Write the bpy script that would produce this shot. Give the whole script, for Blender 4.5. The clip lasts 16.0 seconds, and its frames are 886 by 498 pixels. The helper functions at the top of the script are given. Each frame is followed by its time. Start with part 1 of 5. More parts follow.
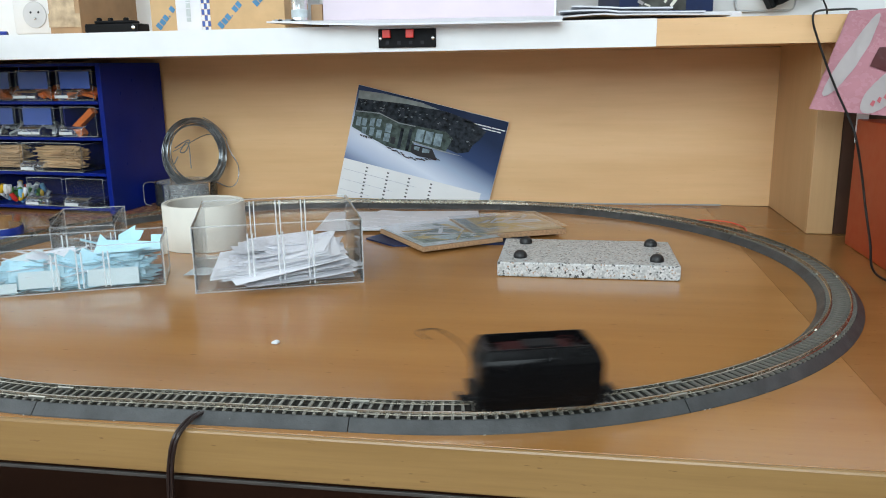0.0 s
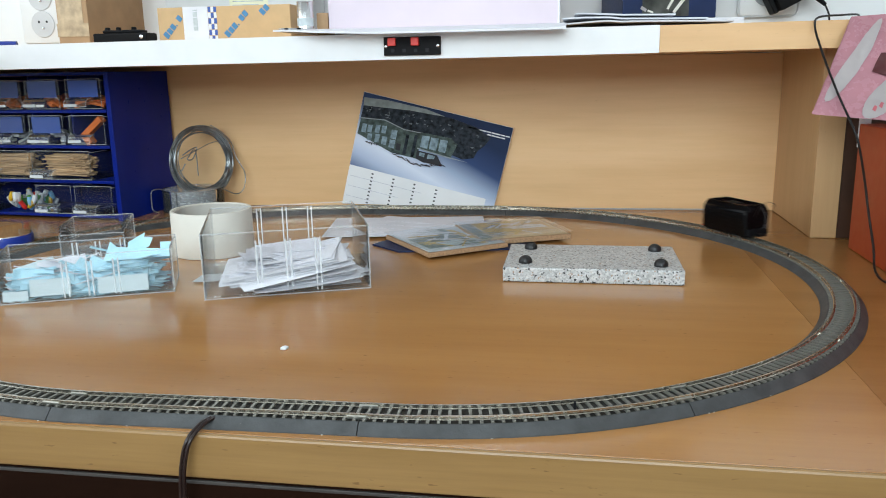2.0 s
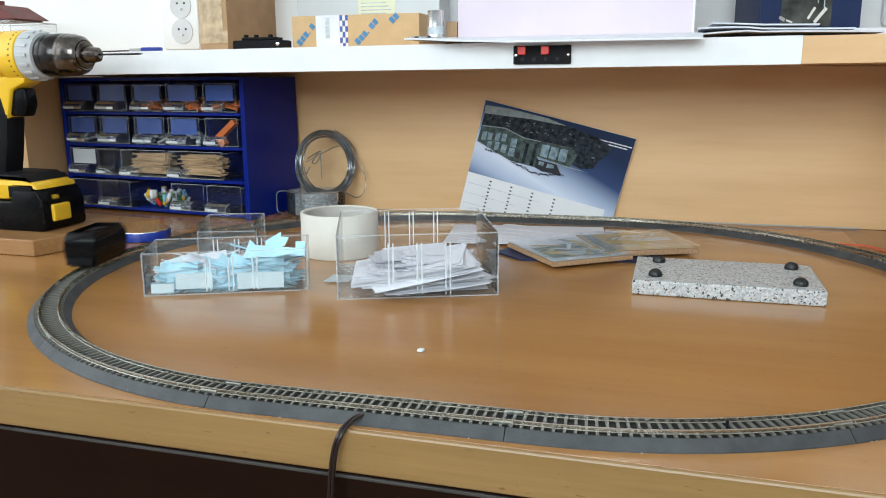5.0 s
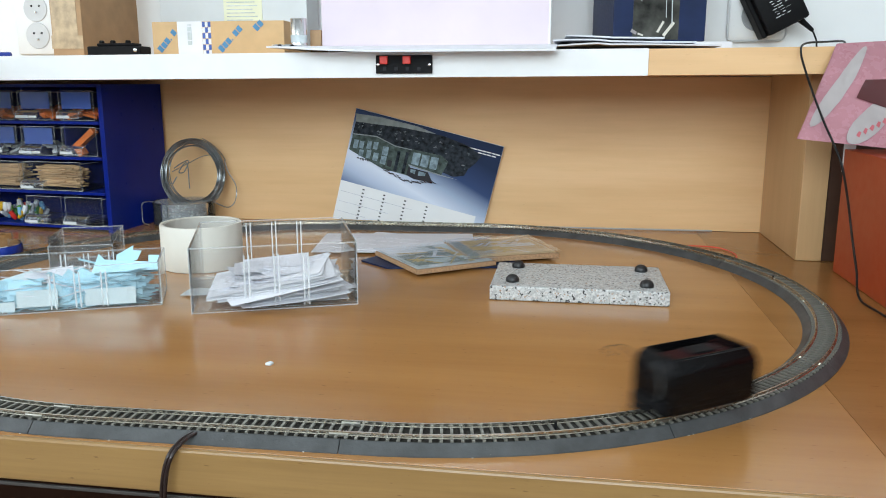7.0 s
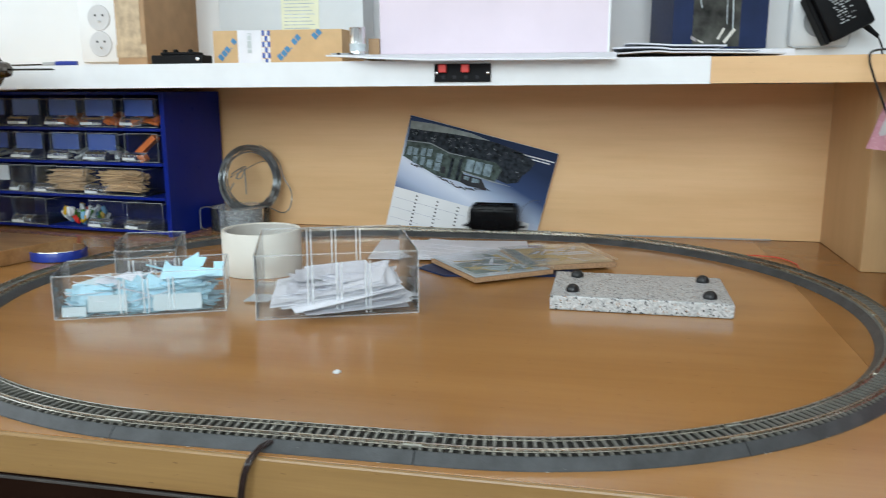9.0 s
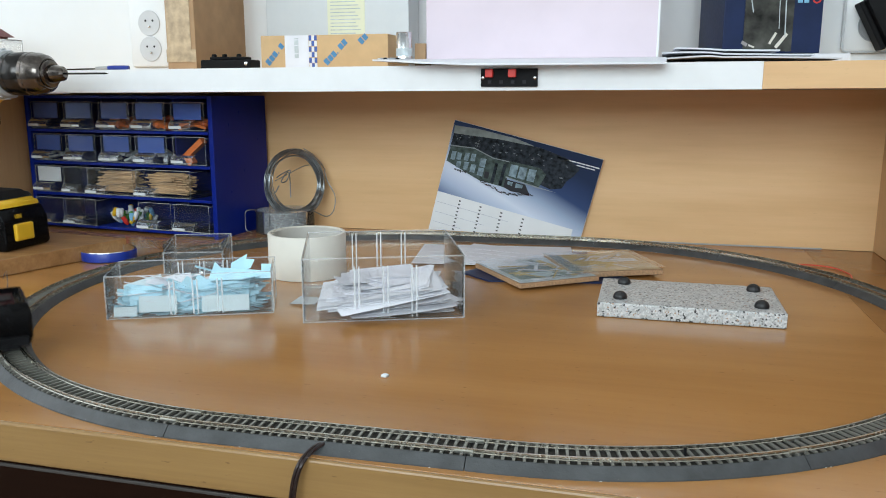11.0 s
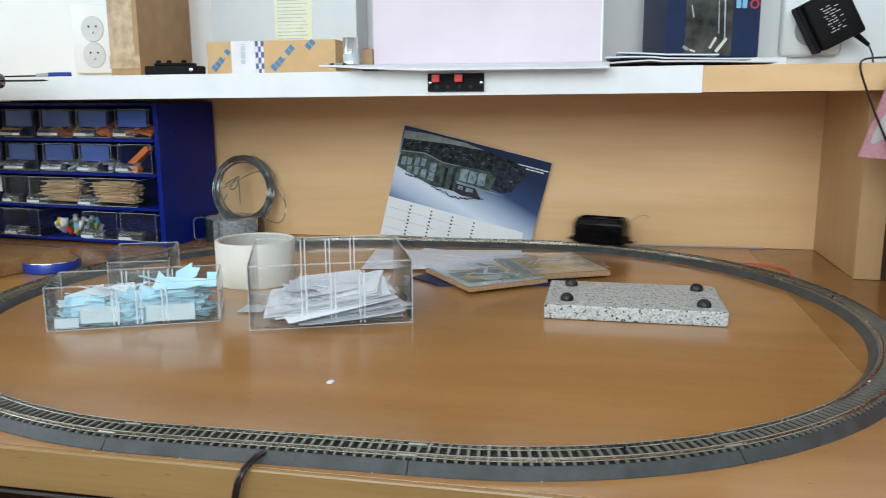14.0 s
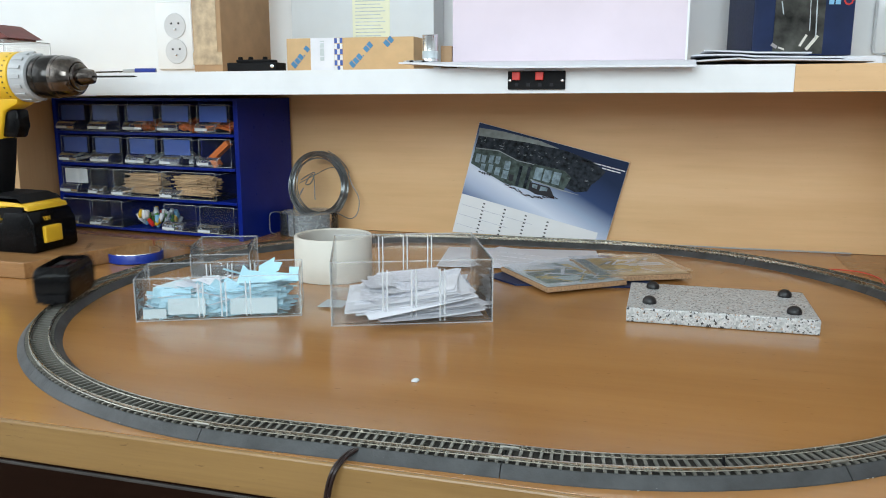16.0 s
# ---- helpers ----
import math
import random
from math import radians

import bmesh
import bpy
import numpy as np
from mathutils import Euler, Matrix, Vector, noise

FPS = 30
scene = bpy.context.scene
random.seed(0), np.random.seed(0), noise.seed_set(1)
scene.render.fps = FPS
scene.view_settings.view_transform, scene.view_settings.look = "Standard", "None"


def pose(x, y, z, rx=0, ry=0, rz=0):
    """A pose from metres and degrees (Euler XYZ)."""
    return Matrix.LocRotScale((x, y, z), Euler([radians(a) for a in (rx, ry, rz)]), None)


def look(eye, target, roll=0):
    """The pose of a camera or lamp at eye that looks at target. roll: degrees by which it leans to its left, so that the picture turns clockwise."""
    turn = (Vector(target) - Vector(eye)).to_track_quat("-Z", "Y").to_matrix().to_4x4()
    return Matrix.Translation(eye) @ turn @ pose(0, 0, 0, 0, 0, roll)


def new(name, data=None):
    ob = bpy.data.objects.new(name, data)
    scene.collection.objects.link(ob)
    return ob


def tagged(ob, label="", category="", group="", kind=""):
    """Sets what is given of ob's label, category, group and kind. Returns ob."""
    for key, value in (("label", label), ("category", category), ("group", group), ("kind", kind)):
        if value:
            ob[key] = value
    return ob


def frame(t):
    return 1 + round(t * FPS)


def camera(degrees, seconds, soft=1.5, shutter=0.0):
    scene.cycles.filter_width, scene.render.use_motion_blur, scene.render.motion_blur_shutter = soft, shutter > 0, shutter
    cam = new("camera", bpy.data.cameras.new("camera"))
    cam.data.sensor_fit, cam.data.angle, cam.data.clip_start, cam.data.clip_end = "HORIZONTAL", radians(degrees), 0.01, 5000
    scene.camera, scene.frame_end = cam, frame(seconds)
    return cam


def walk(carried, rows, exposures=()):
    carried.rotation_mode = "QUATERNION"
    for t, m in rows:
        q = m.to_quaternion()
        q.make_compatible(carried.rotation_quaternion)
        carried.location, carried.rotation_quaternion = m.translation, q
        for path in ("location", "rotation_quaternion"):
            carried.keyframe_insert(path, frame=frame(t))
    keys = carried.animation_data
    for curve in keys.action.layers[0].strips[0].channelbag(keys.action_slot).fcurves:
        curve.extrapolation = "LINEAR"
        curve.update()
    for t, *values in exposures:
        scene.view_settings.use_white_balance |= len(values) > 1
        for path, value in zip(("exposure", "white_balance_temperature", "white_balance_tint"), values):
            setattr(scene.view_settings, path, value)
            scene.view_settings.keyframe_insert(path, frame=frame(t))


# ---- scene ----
cam = camera(58.39, 16.0, soft=1.0, shutter=0.65)
# seconds, x, y, z, tilt, lean, turn
CAM_ROWS = [
    (0.0, 0.0871, 0.1106, 0.2069, 76.87, 0.70, 9.03),
    (0.5, 0.0875, 0.1096, 0.2075, 76.98, 0.81, 9.09),
    (1.0, 0.0866, 0.1074, 0.2077, 77.14, 0.91, 9.26),
    (1.5, 0.0875, 0.1057, 0.2088, 77.27, 0.92, 9.10),
    (2.0, 0.0867, 0.1035, 0.2096, 77.22, 1.01, 9.28),
    (2.5, 0.0864, 0.0990, 0.2105, 77.21, 1.37, 10.12),
    (3.0, 0.0796, 0.0962, 0.2118, 77.07, 1.51, 11.74),
    (3.5, 0.0594, 0.0943, 0.2113, 77.34, 0.47, 14.97),
    (3.7, 0.0512, 0.0951, 0.2077, 77.19, 0.52, 16.38),
    (5.8, 0.0532, 0.0917, 0.2168, 78.51, 0.04, 15.64),
    (6.0, 0.0602, 0.0927, 0.2193, 78.61, -0.14, 15.13),
    (6.5, 0.0758, 0.0992, 0.2138, 78.48, -0.39, 11.82),
    (7.0, 0.0926, 0.1004, 0.2135, 78.28, 0.03, 8.97),
    (7.5, 0.0924, 0.1001, 0.2141, 78.19, 0.18, 8.99),
    (8.0, 0.0897, 0.0993, 0.2149, 78.37, 0.09, 9.27),
    (8.5, 0.0842, 0.0981, 0.2155, 78.20, 0.18, 9.87),
    (9.0, 0.0710, 0.0958, 0.2203, 78.46, 0.12, 11.80),
    (9.2, 0.0648, 0.0936, 0.2215, 78.76, 0.10, 12.52),
    (11.3, 0.0597, 0.0955, 0.2193, 78.84, -0.04, 14.44),
    (11.5, 0.0614, 0.0948, 0.2192, 78.91, -0.52, 13.61),
    (12.0, 0.0802, 0.0989, 0.2160, 78.25, -0.67, 9.88),
    (12.5, 0.0808, 0.0984, 0.2196, 78.73, -0.24, 9.25),
    (13.0, 0.0780, 0.0976, 0.2174, 79.07, -0.30, 9.74),
    (13.5, 0.0768, 0.0969, 0.2198, 79.08, 0.16, 10.32),
    (14.0, 0.0720, 0.0966, 0.2197, 79.17, 0.31, 11.40),
    (14.5, 0.0615, 0.0947, 0.2198, 79.18, 0.04, 13.04),
    (15.0, 0.0522, 0.0940, 0.2183, 79.04, -0.28, 14.82),
    (15.5, 0.0480, 0.0954, 0.2198, 78.90, -0.23, 15.36),
    (16.0, 0.0479, 0.0956, 0.2216, 78.91, -0.03, 15.66),
]
walk(cam, [(t, pose(x, y, z, rx, ry, rz)) for t, x, y, z, rx, ry, rz in CAM_ROWS], exposures=[(0.0, -0.01), (3.5, 0.01), (6.0, 0.05), (7.5, 0.06), (8.0, -0.02), (9.0, -0.09), (12.5, -0.11), (16.0, -0.09)])

# ---- light: one large window in the wall to the left, overcast daylight ----
world = bpy.data.worlds.new("overcast_day")
scene.world = world
world.use_nodes = True
wn = world.node_tree.nodes
sky = wn.new("ShaderNodeTexSky")
sky.sky_type, sky.sun_disc = "NISHITA", False
sky.sun_elevation, sky.sun_rotation = radians(38), radians(250)
world.node_tree.links.new(sky.outputs[0], wn["Background"].inputs[0])
wn["Background"].inputs[1].default_value = 0.12


def area(name, m, sx, sy, watts, colour):
    data = bpy.data.lights.new(name, "AREA")
    data.shape, data.size, data.size_y, data.energy, data.color = "RECTANGLE", sx, sy, watts, colour
    ob = new(name, data)
    ob.matrix_world = m
    return ob


WIN = (-0.95, 0.95, 0.25, 1.60)   # y from, y to, z from, z to
XL, XR, YF, YB, ZF, ZC = -1.95, 1.9, -1.7, 1.345, -0.75, 1.8
area("window_daylight", look((XL + 0.04, (WIN[0] + WIN[1]) / 2, (WIN[2] + WIN[3]) / 2), (0, 0.75, 0.3)), 1.8, 1.3, 13, (0.84, 0.96, 1.0))
WIN2 = (-1.30, 1.10, 0.50, 1.62)  # x from, x to, z from, z to in the wall behind the camera
area("rear_window_daylight", look(((WIN2[0] + WIN2[1]) / 2, YF + 0.04, (WIN2[2] + WIN2[3]) / 2), (0.0, 1.2, 0.3)), 2.3, 1.1, 62, (0.84, 0.96, 1.0))


# ---- materials ----
def nodes(name):
    m = bpy.data.materials.new(name)
    m.use_nodes = True
    t = m.node_tree
    return m, t, t.nodes["Principled BSDF"], t.nodes, t.links


def ramp(n, l, fac, stops):
    r = n.new("ShaderNodeValToRGB")
    el = r.color_ramp.elements
    while len(el) < len(stops):
        el.new(0.5)
    for e, (pos, c) in zip(el, stops):
        e.position, e.color = pos, (*c, 1)
    l.new(fac, r.inputs[0])
    return r.outputs[0]


def noise_tex(n, l, scale, detail=4, stretch=None, rough=0.55):
    co = n.new("ShaderNodeTexCoord")
    out = co.outputs["Object"]
    if stretch:
        mp = n.new("ShaderNodeMapping")
        mp.inputs["Scale"].default_value = stretch
        l.new(out, mp.inputs[0])
        out = mp.outputs[0]
    tx = n.new("ShaderNodeTexNoise")
    tx.inputs["Scale"].default_value, tx.inputs["Detail"].default_value, tx.inputs["Roughness"].default_value = scale, detail, rough
    l.new(out, tx.inputs["Vector"])
    return tx.outputs["Fac"]


def bump(n, l, b, height, strength, dist=0.001):
    k = n.new("ShaderNodeBump")
    k.inputs["Strength"].default_value, k.inputs["Distance"].default_value = strength, dist
    l.new(height, k.inputs["Height"])
    l.new(k.outputs[0], b.inputs["Normal"])


def paint(name, c, rough=0.5, metal=0.0, var=0.12, scale=25.0, grain=0.0, spec=0.5, coat=0.0, random_tone=0.0):
    """A plain surface with two scales of tone and a varied gloss."""
    m, t, b, n, l = nodes(name)
    lo, hi = tuple(max(0, v * (1 - var)) for v in c), tuple(min(1, v * (1 + var)) for v in c)
    big = noise_tex(n, l, scale, 5)
    col = ramp(n, l, big, [(0.3, lo), (0.7, hi)])
    if random_tone:
        info = n.new("ShaderNodeNewGeometry")
        hs = n.new("ShaderNodeHueSaturation")
        mr = n.new("ShaderNodeMapRange")
        mr.inputs["To Min"].default_value, mr.inputs["To Max"].default_value = 1 - random_tone, 1 + random_tone
        l.new(info.outputs["Random Per Island"], mr.inputs["Value"])
        l.new(mr.outputs[0], hs.inputs["Value"])
        l.new(col, hs.inputs["Color"])
        col = hs.outputs[0]
    l.new(col, b.inputs["Base Color"])
    fine = noise_tex(n, l, scale * 9, 3)
    mr = n.new("ShaderNodeMapRange")
    mr.inputs["To Min"].default_value, mr.inputs["To Max"].default_value = max(0.03, rough - 0.08), min(1, rough + 0.1)
    l.new(fine, mr.inputs["Value"])
    l.new(mr.outputs[0], b.inputs["Roughness"])
    b.inputs["Metallic"].default_value = metal
    b.inputs["Specular IOR Level"].default_value = spec
    b.inputs["Coat Weight"].default_value = coat
    if grain:
        bump(n, l, b, fine, grain)
    return m


def wood(name, dark, mid, light, rough, along="x", pores=0.5, spec=0.5, band=1.0, streaks=0.3):
    """Beech laminate: long pale bands, fine streaks and short dark pores, running along one axis."""
    m, t, b, n, l = nodes(name)
    s = {"x": (1.2, 9, 9), "y": (9, 1.2, 9), "z": (9, 9, 1.2)}[along]
    f = {"x": (9, 210, 210), "y": (210, 9, 210), "z": (210, 210, 9)}[along]
    q = {"x": (100, 420, 420), "y": (420, 100, 420), "z": (420, 420, 100)}[along]
    bands = noise_tex(n, l, 1.6 * band, 4, s)
    streak = noise_tex(n, l, 1.0, 5, f, 0.65)
    base = ramp(n, l, bands, [(0.28, dark), (0.5, mid), (0.74, light)])
    mix = n.new("ShaderNodeMix")
    mix.data_type, mix.blend_type = "RGBA", "MULTIPLY"
    mix.inputs[0].default_value = streaks
    l.new(base, mix.inputs[6])
    l.new(ramp(n, l, streak, [(0.3, (0.72, 0.66, 0.6)), (0.62, (1.08, 1.08, 1.08))]), mix.inputs[7])
    pore = noise_tex(n, l, 1.0, 2, q)
    mix2 = n.new("ShaderNodeMix")
    mix2.data_type, mix2.blend_type = "RGBA", "MULTIPLY"
    mix2.inputs[0].default_value = pores
    l.new(mix.outputs[2], mix2.inputs[6])
    l.new(ramp(n, l, pore, [(0.25, (0.45, 0.33, 0.25)), (0.31, (1, 1, 1))]), mix2.inputs[7])
    l.new(mix2.outputs[2], b.inputs["Base Color"])
    mr = n.new("ShaderNodeMapRange")
    mr.inputs["To Min"].default_value, mr.inputs["To Max"].default_value = rough - 0.05, rough + 0.08
    l.new(noise_tex(n, l, 7, 4), mr.inputs["Value"])
    l.new(mr.outputs[0], b.inputs["Roughness"])
    b.inputs["Specular IOR Level"].default_value = spec
    bump(n, l, b, streak, 0.05, 0.0005)
    return m


def clear(name, tint=(0.93, 0.95, 0.96), gloss=0.05, haze=0.0, ior=1.3):
    """Thin clear plastic: the light goes on straight, with a gloss that grows at a grazing angle."""
    m = bpy.data.materials.new(name)
    m.use_nodes = True
    t = m.node_tree
    n, l = t.nodes, t.links
    n.remove(n["Principled BSDF"])
    tr, gl, mx, lw = n.new("ShaderNodeBsdfTransparent"), n.new("ShaderNodeBsdfGlossy"), n.new("ShaderNodeMixShader"), n.new("ShaderNodeFresnel")
    tr.inputs[0].default_value = (*tint, 1)
    gl.inputs["Roughness"].default_value = gloss
    lw.inputs["IOR"].default_value = ior
    l.new(lw.outputs[0], mx.inputs[0])
    l.new(tr.outputs[0], mx.inputs[1])
    l.new(gl.outputs[0], mx.inputs[2])
    last = mx.outputs[0]
    # haze mixes in white diffuse that stands in for bright reflections.
    if haze:
        df, m2 = n.new("ShaderNodeBsdfDiffuse"), n.new("ShaderNodeMixShader")
        df.inputs[0].default_value = (0.85, 0.87, 0.88, 1)
        m2.inputs[0].default_value = haze
        l.new(last, m2.inputs[1])
        l.new(df.outputs[0], m2.inputs[2])
        last = m2.outputs[0]
    l.new(last, n["Material Output"].inputs[0])
    return m


def speckled(name):
    """Pale grey terrazzo with black and rust grains."""
    m, t, b, n, l = nodes(name)
    co = n.new("ShaderNodeTexCoord")
    v = n.new("ShaderNodeTexVoronoi")
    v.inputs["Scale"].default_value = 640
    l.new(co.outputs["Object"], v.inputs["Vector"])
    sep = n.new("ShaderNodeSeparateColor")
    l.new(v.outputs["Color"], sep.inputs[0])
    col = ramp(n, l, sep.outputs[0], [(0.0, (0.02, 0.02, 0.024)), (0.062, (0.05, 0.05, 0.05)), (0.078, (0.34, 0.35, 0.35)), (0.40, (0.46, 0.47, 0.47)),
                                      (0.8, (0.58, 0.59, 0.59)), (0.94, (0.66, 0.66, 0.65)), (0.97, (0.36, 0.25, 0.18))])
    mix = n.new("ShaderNodeMix")
    mix.data_type, mix.blend_type = "RGBA", "MULTIPLY"
    mix.inputs[0].default_value = 0.5
    l.new(col, mix.inputs[6])
    l.new(ramp(n, l, noise_tex(n, l, 140, 4), [(0.3, (0.8, 0.8, 0.8)), (0.7, (1.05, 1.05, 1.05))]), mix.inputs[7])
    l.new(mix.outputs[2], b.inputs["Base Color"])
    b.inputs["Roughness"].default_value = 0.42
    bump(n, l, b, sep.outputs[0], 0.1, 0.0004)
    return m


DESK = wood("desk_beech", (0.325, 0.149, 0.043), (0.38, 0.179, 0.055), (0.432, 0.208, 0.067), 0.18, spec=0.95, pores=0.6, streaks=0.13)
# Right-hand top: slightly deeper laminate, darkened further for the weaker light there.
DESK_Y = wood("desk_beech_dim", (0.250, 0.107, 0.029), (0.290, 0.131, 0.037), (0.330, 0.152, 0.045), 0.2, spec=0.55, pores=0.6, streaks=0.13)
# Pale band toned darker for the shade over the desk's front.
EDGE = wood("edge_band_beech_shaded", (0.23, 0.128, 0.040), (0.275, 0.157, 0.053), (0.32, 0.188, 0.068), 0.34, pores=0.7, streaks=0.45, spec=0.7)
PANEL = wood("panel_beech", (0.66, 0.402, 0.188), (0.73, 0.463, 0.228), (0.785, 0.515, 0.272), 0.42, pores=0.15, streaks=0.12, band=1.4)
# Same beech as PANEL, darkened for the shade on the hutch sides.
PANEL_Z = wood("side_beech_shaded", (0.45, 0.272, 0.122), (0.51, 0.316, 0.150), (0.56, 0.355, 0.182), 0.42, along="z", pores=0.15, streaks=0.15)
PINE = wood("pine_board", (0.24, 0.115, 0.04), (0.33, 0.17, 0.065), (0.42, 0.23, 0.095), 0.35, along="x", pores=0.6, band=3, streaks=0.6)
WENGE = wood("dark_front", (0.010, 0.0038, 0.002), (0.014, 0.0055, 0.003), (0.019, 0.0075, 0.0042), 0.5, pores=0.3, spec=0.05)
PLASTER = paint("white_wall_paint", (0.80, 0.81, 0.82), 0.8, var=0.03, scale=6, grain=0.08)
CEIL = paint("ceiling_white", (0.80, 0.80, 0.80), 0.9, var=0.02)
FLOOR = paint("brown_linoleum", (0.20, 0.14, 0.10), 0.5)
WHITE = paint("white_laminate", (0.78, 0.79, 0.80), 0.45, var=0.03)
SHEET_WHITE = paint("white_plastic_sheet", (0.74, 0.75, 0.79), 0.6, var=0.02, scale=8)
WHITE_PLASTIC = paint("white_plastic", (0.78, 0.79, 0.80), 0.3, var=0.02)
PAPER = paint("white_paper", (0.68, 0.69, 0.74), 0.7, var=0.06, random_tone=0.14)
CARD = paint("pale_blue_white_card", (0.53, 0.63, 0.66), 0.7, var=0.08)
PRINT = paint("printed_paper", (0.57, 0.58, 0.64), 0.6, var=0.35, scale=330, random_tone=0.2)
BLUE_PAPER = paint("light_blue_paper", (0.37, 0.60, 0.70), 0.75, var=0.1, random_tone=0.24)
CREAM = paint("cream_tape", (0.68, 0.65, 0.58), 0.55, var=0.05)
CORE_GREY = paint("grey_card_core", (0.50, 0.48, 0.44), 0.7, var=0.08)
BED = paint("grey_track_bed", (0.050, 0.053, 0.055), 0.5, spec=0.5, var=0.35, scale=55, grain=0.25)
BED_TOP = paint("dark_moulded_ballast", (0.024, 0.022, 0.019), 0.7, spec=0.25, var=0.45, scale=180, grain=0.2)
SLEEPER = paint("sleeper_grey_plastic", (0.14, 0.136, 0.118), 0.36, spec=0.5, var=0.25, scale=90)
RAIL = paint("nickel_rail", (0.58, 0.55, 0.48), 0.24, metal=1.0, var=0.12, scale=40)
JOINER = paint("rail_joiner_metal", (0.50, 0.49, 0.44), 0.33, metal=1.0)
BLACK = paint("black_plastic", (0.003, 0.003, 0.0035), 0.24, var=0.3, scale=40, spec=0.11)
BLACK_MATT = paint("black_matt_plastic", (0.007, 0.007, 0.008), 0.6, var=0.3, spec=0.12)
RUBBER = paint("black_rubber", (0.012, 0.012, 0.013), 0.38, var=0.2)
DARK_RED = paint("dark_red_inside", (0.030, 0.005, 0.005), 0.6, var=0.3, spec=0.08)
STEEL = paint("galvanised_wire", (0.27, 0.29, 0.30), 0.4, metal=1.0, var=0.2, scale=120)
CHROME = paint("bright_tin", (0.70, 0.71, 0.72), 0.18, metal=1.0, var=0.1)
CHUCK = paint("dark_chuck_steel", (0.05, 0.047, 0.045), 0.2, metal=0.9, var=0.4, scale=60)
NOSE = paint("worn_bright_steel", (0.14, 0.122, 0.11), 0.16, metal=1.0, var=0.5, scale=120)
GREY_PLASTIC = paint("grey_plastic", (0.36, 0.37, 0.38), 0.4, var=0.1)
CLUTCH = paint("pale_grey_clutch_plastic", (0.46, 0.47, 0.48), 0.35, var=0.08)
GREY_EDGE = paint("thin_grey_edge", (0.045, 0.040, 0.037), 0.5, var=0.3, scale=30)
YELLOW = paint("yellow_plastic", (0.78, 0.47, 0.02), 0.38, var=0.08)
NAVY = paint("blue_plastic_housing", (0.003, 0.015, 0.20), 0.3, var=0.12, scale=12, spec=0.18)
LID_BLUE = paint("blue_lid_paint", (0.010, 0.035, 0.29), 0.3, var=0.1)
LABEL_BLUE = paint("blue_label_card", (0.055, 0.115, 0.40), 0.6, var=0.1)
ORANGE = paint("orange_laminate", (0.31, 0.034, 0.005), 0.42, var=0.08, scale=8)
ORANGE_PLASTIC = paint("orange_plastic", (0.72, 0.17, 0.03), 0.4, var=0.12)
CARDBOARD = paint("brown_cardboard", (0.40, 0.25, 0.135), 0.75, var=0.1, scale=40, grain=0.1)
KRAFT = paint("kraft_box", (0.60, 0.40, 0.205), 0.7, var=0.07, scale=40)
PACK_TAPE = paint("packing_tape", (0.47, 0.35, 0.22), 0.22, var=0.3, scale=70)
TWIG = paint("wooden_sticks", (0.56, 0.36, 0.19), 0.7, var=0.15, random_tone=0.25)
PINK = paint("pale_pink_board", (0.70, 0.60, 0.67), 0.6, var=0.05, scale=9)
BAG_SCRIPT = paint("red_print_on_bag", (0.45, 0.10, 0.12), 0.4)
PINK_BAG = paint("pink_plastic_bag", (0.40, 0.18, 0.215), 0.26, var=0.16, scale=12, coat=0.3)
BAG_GREY = paint("grey_print_on_bag", (0.36, 0.325, 0.325), 0.35, var=0.12)
BAG_DARK = paint("dark_red_print_on_bag", (0.07, 0.014, 0.016), 0.4, var=0.1)
GREY_BOX = paint("pale_grey_box", (0.66, 0.69, 0.71), 0.6, var=0.03)
LABEL_SKY = paint("light_blue_print", (0.22, 0.48, 0.70), 0.5, var=0.05)
LABEL_YELLOW = paint("yellow_label", (0.80, 0.80, 0.60), 0.6, var=0.04)
NAVY_BOX = paint("navy_card_box", (0.010, 0.021, 0.070), 0.4, var=0.2, spec=0.25)
FOIL = paint("dark_silver_print", (0.050, 0.050, 0.044), 0.35, var=0.9, scale=35, spec=0.2)
INK = paint("dark_ink", (0.03, 0.03, 0.035), 0.6, spec=0.15)
INK_BLUE = paint("blue_ink", (0.06, 0.22, 0.42), 0.6)
RED = paint("red_plastic", (0.62, 0.03, 0.02), 0.4)
TERRAZZO = speckled("grey_terrazzo")
ACRYLIC = clear("clear_acrylic", (0.985, 0.985, 0.985), 0.04, 0.018)
# Edges and ribs get their white glints from haze.
ACRYLIC_EDGE = clear("clear_acrylic_edge", (0.92, 0.94, 0.95), 0.1, 0.22)
ACRYLIC_RIB = clear("clear_acrylic_rib", (0.86, 0.88, 0.9), 0.06, 0.48, 1.5)
ACRYLIC_BASE = clear("clear_acrylic_base", (0.97, 0.975, 0.975), 0.1, 0.03, 1.03)
DRAWER = clear("clear_drawer_plastic", (0.93, 0.94, 0.95), 0.06, 0.006, 1.2)
PULL = clear("clear_moulded_pull", (0.86, 0.88, 0.90), 0.06, 0.05, 1.5)
# Part of the film's glare is put in as haze.
FILM = clear("clear_wrapping_film", (0.97, 0.97, 0.96), 0.12, 0.10, 1.4)
WINDING = paint("pale_grey_winding", (0.50, 0.53, 0.55), 0.25, metal=0.45, var=0.1)
# White plastic with the shade of the socket wells in its colour.
PALE_GREY = paint("shaded_white_plastic", (0.58, 0.59, 0.61), 0.4, var=0.05)
ROOF = paint("red_brown_roof", (0.14, 0.03, 0.025), 0.6, var=0.2, scale=90)
CABLE = paint("black_cable", (0.008, 0.007, 0.007), 0.4, spec=0.2)
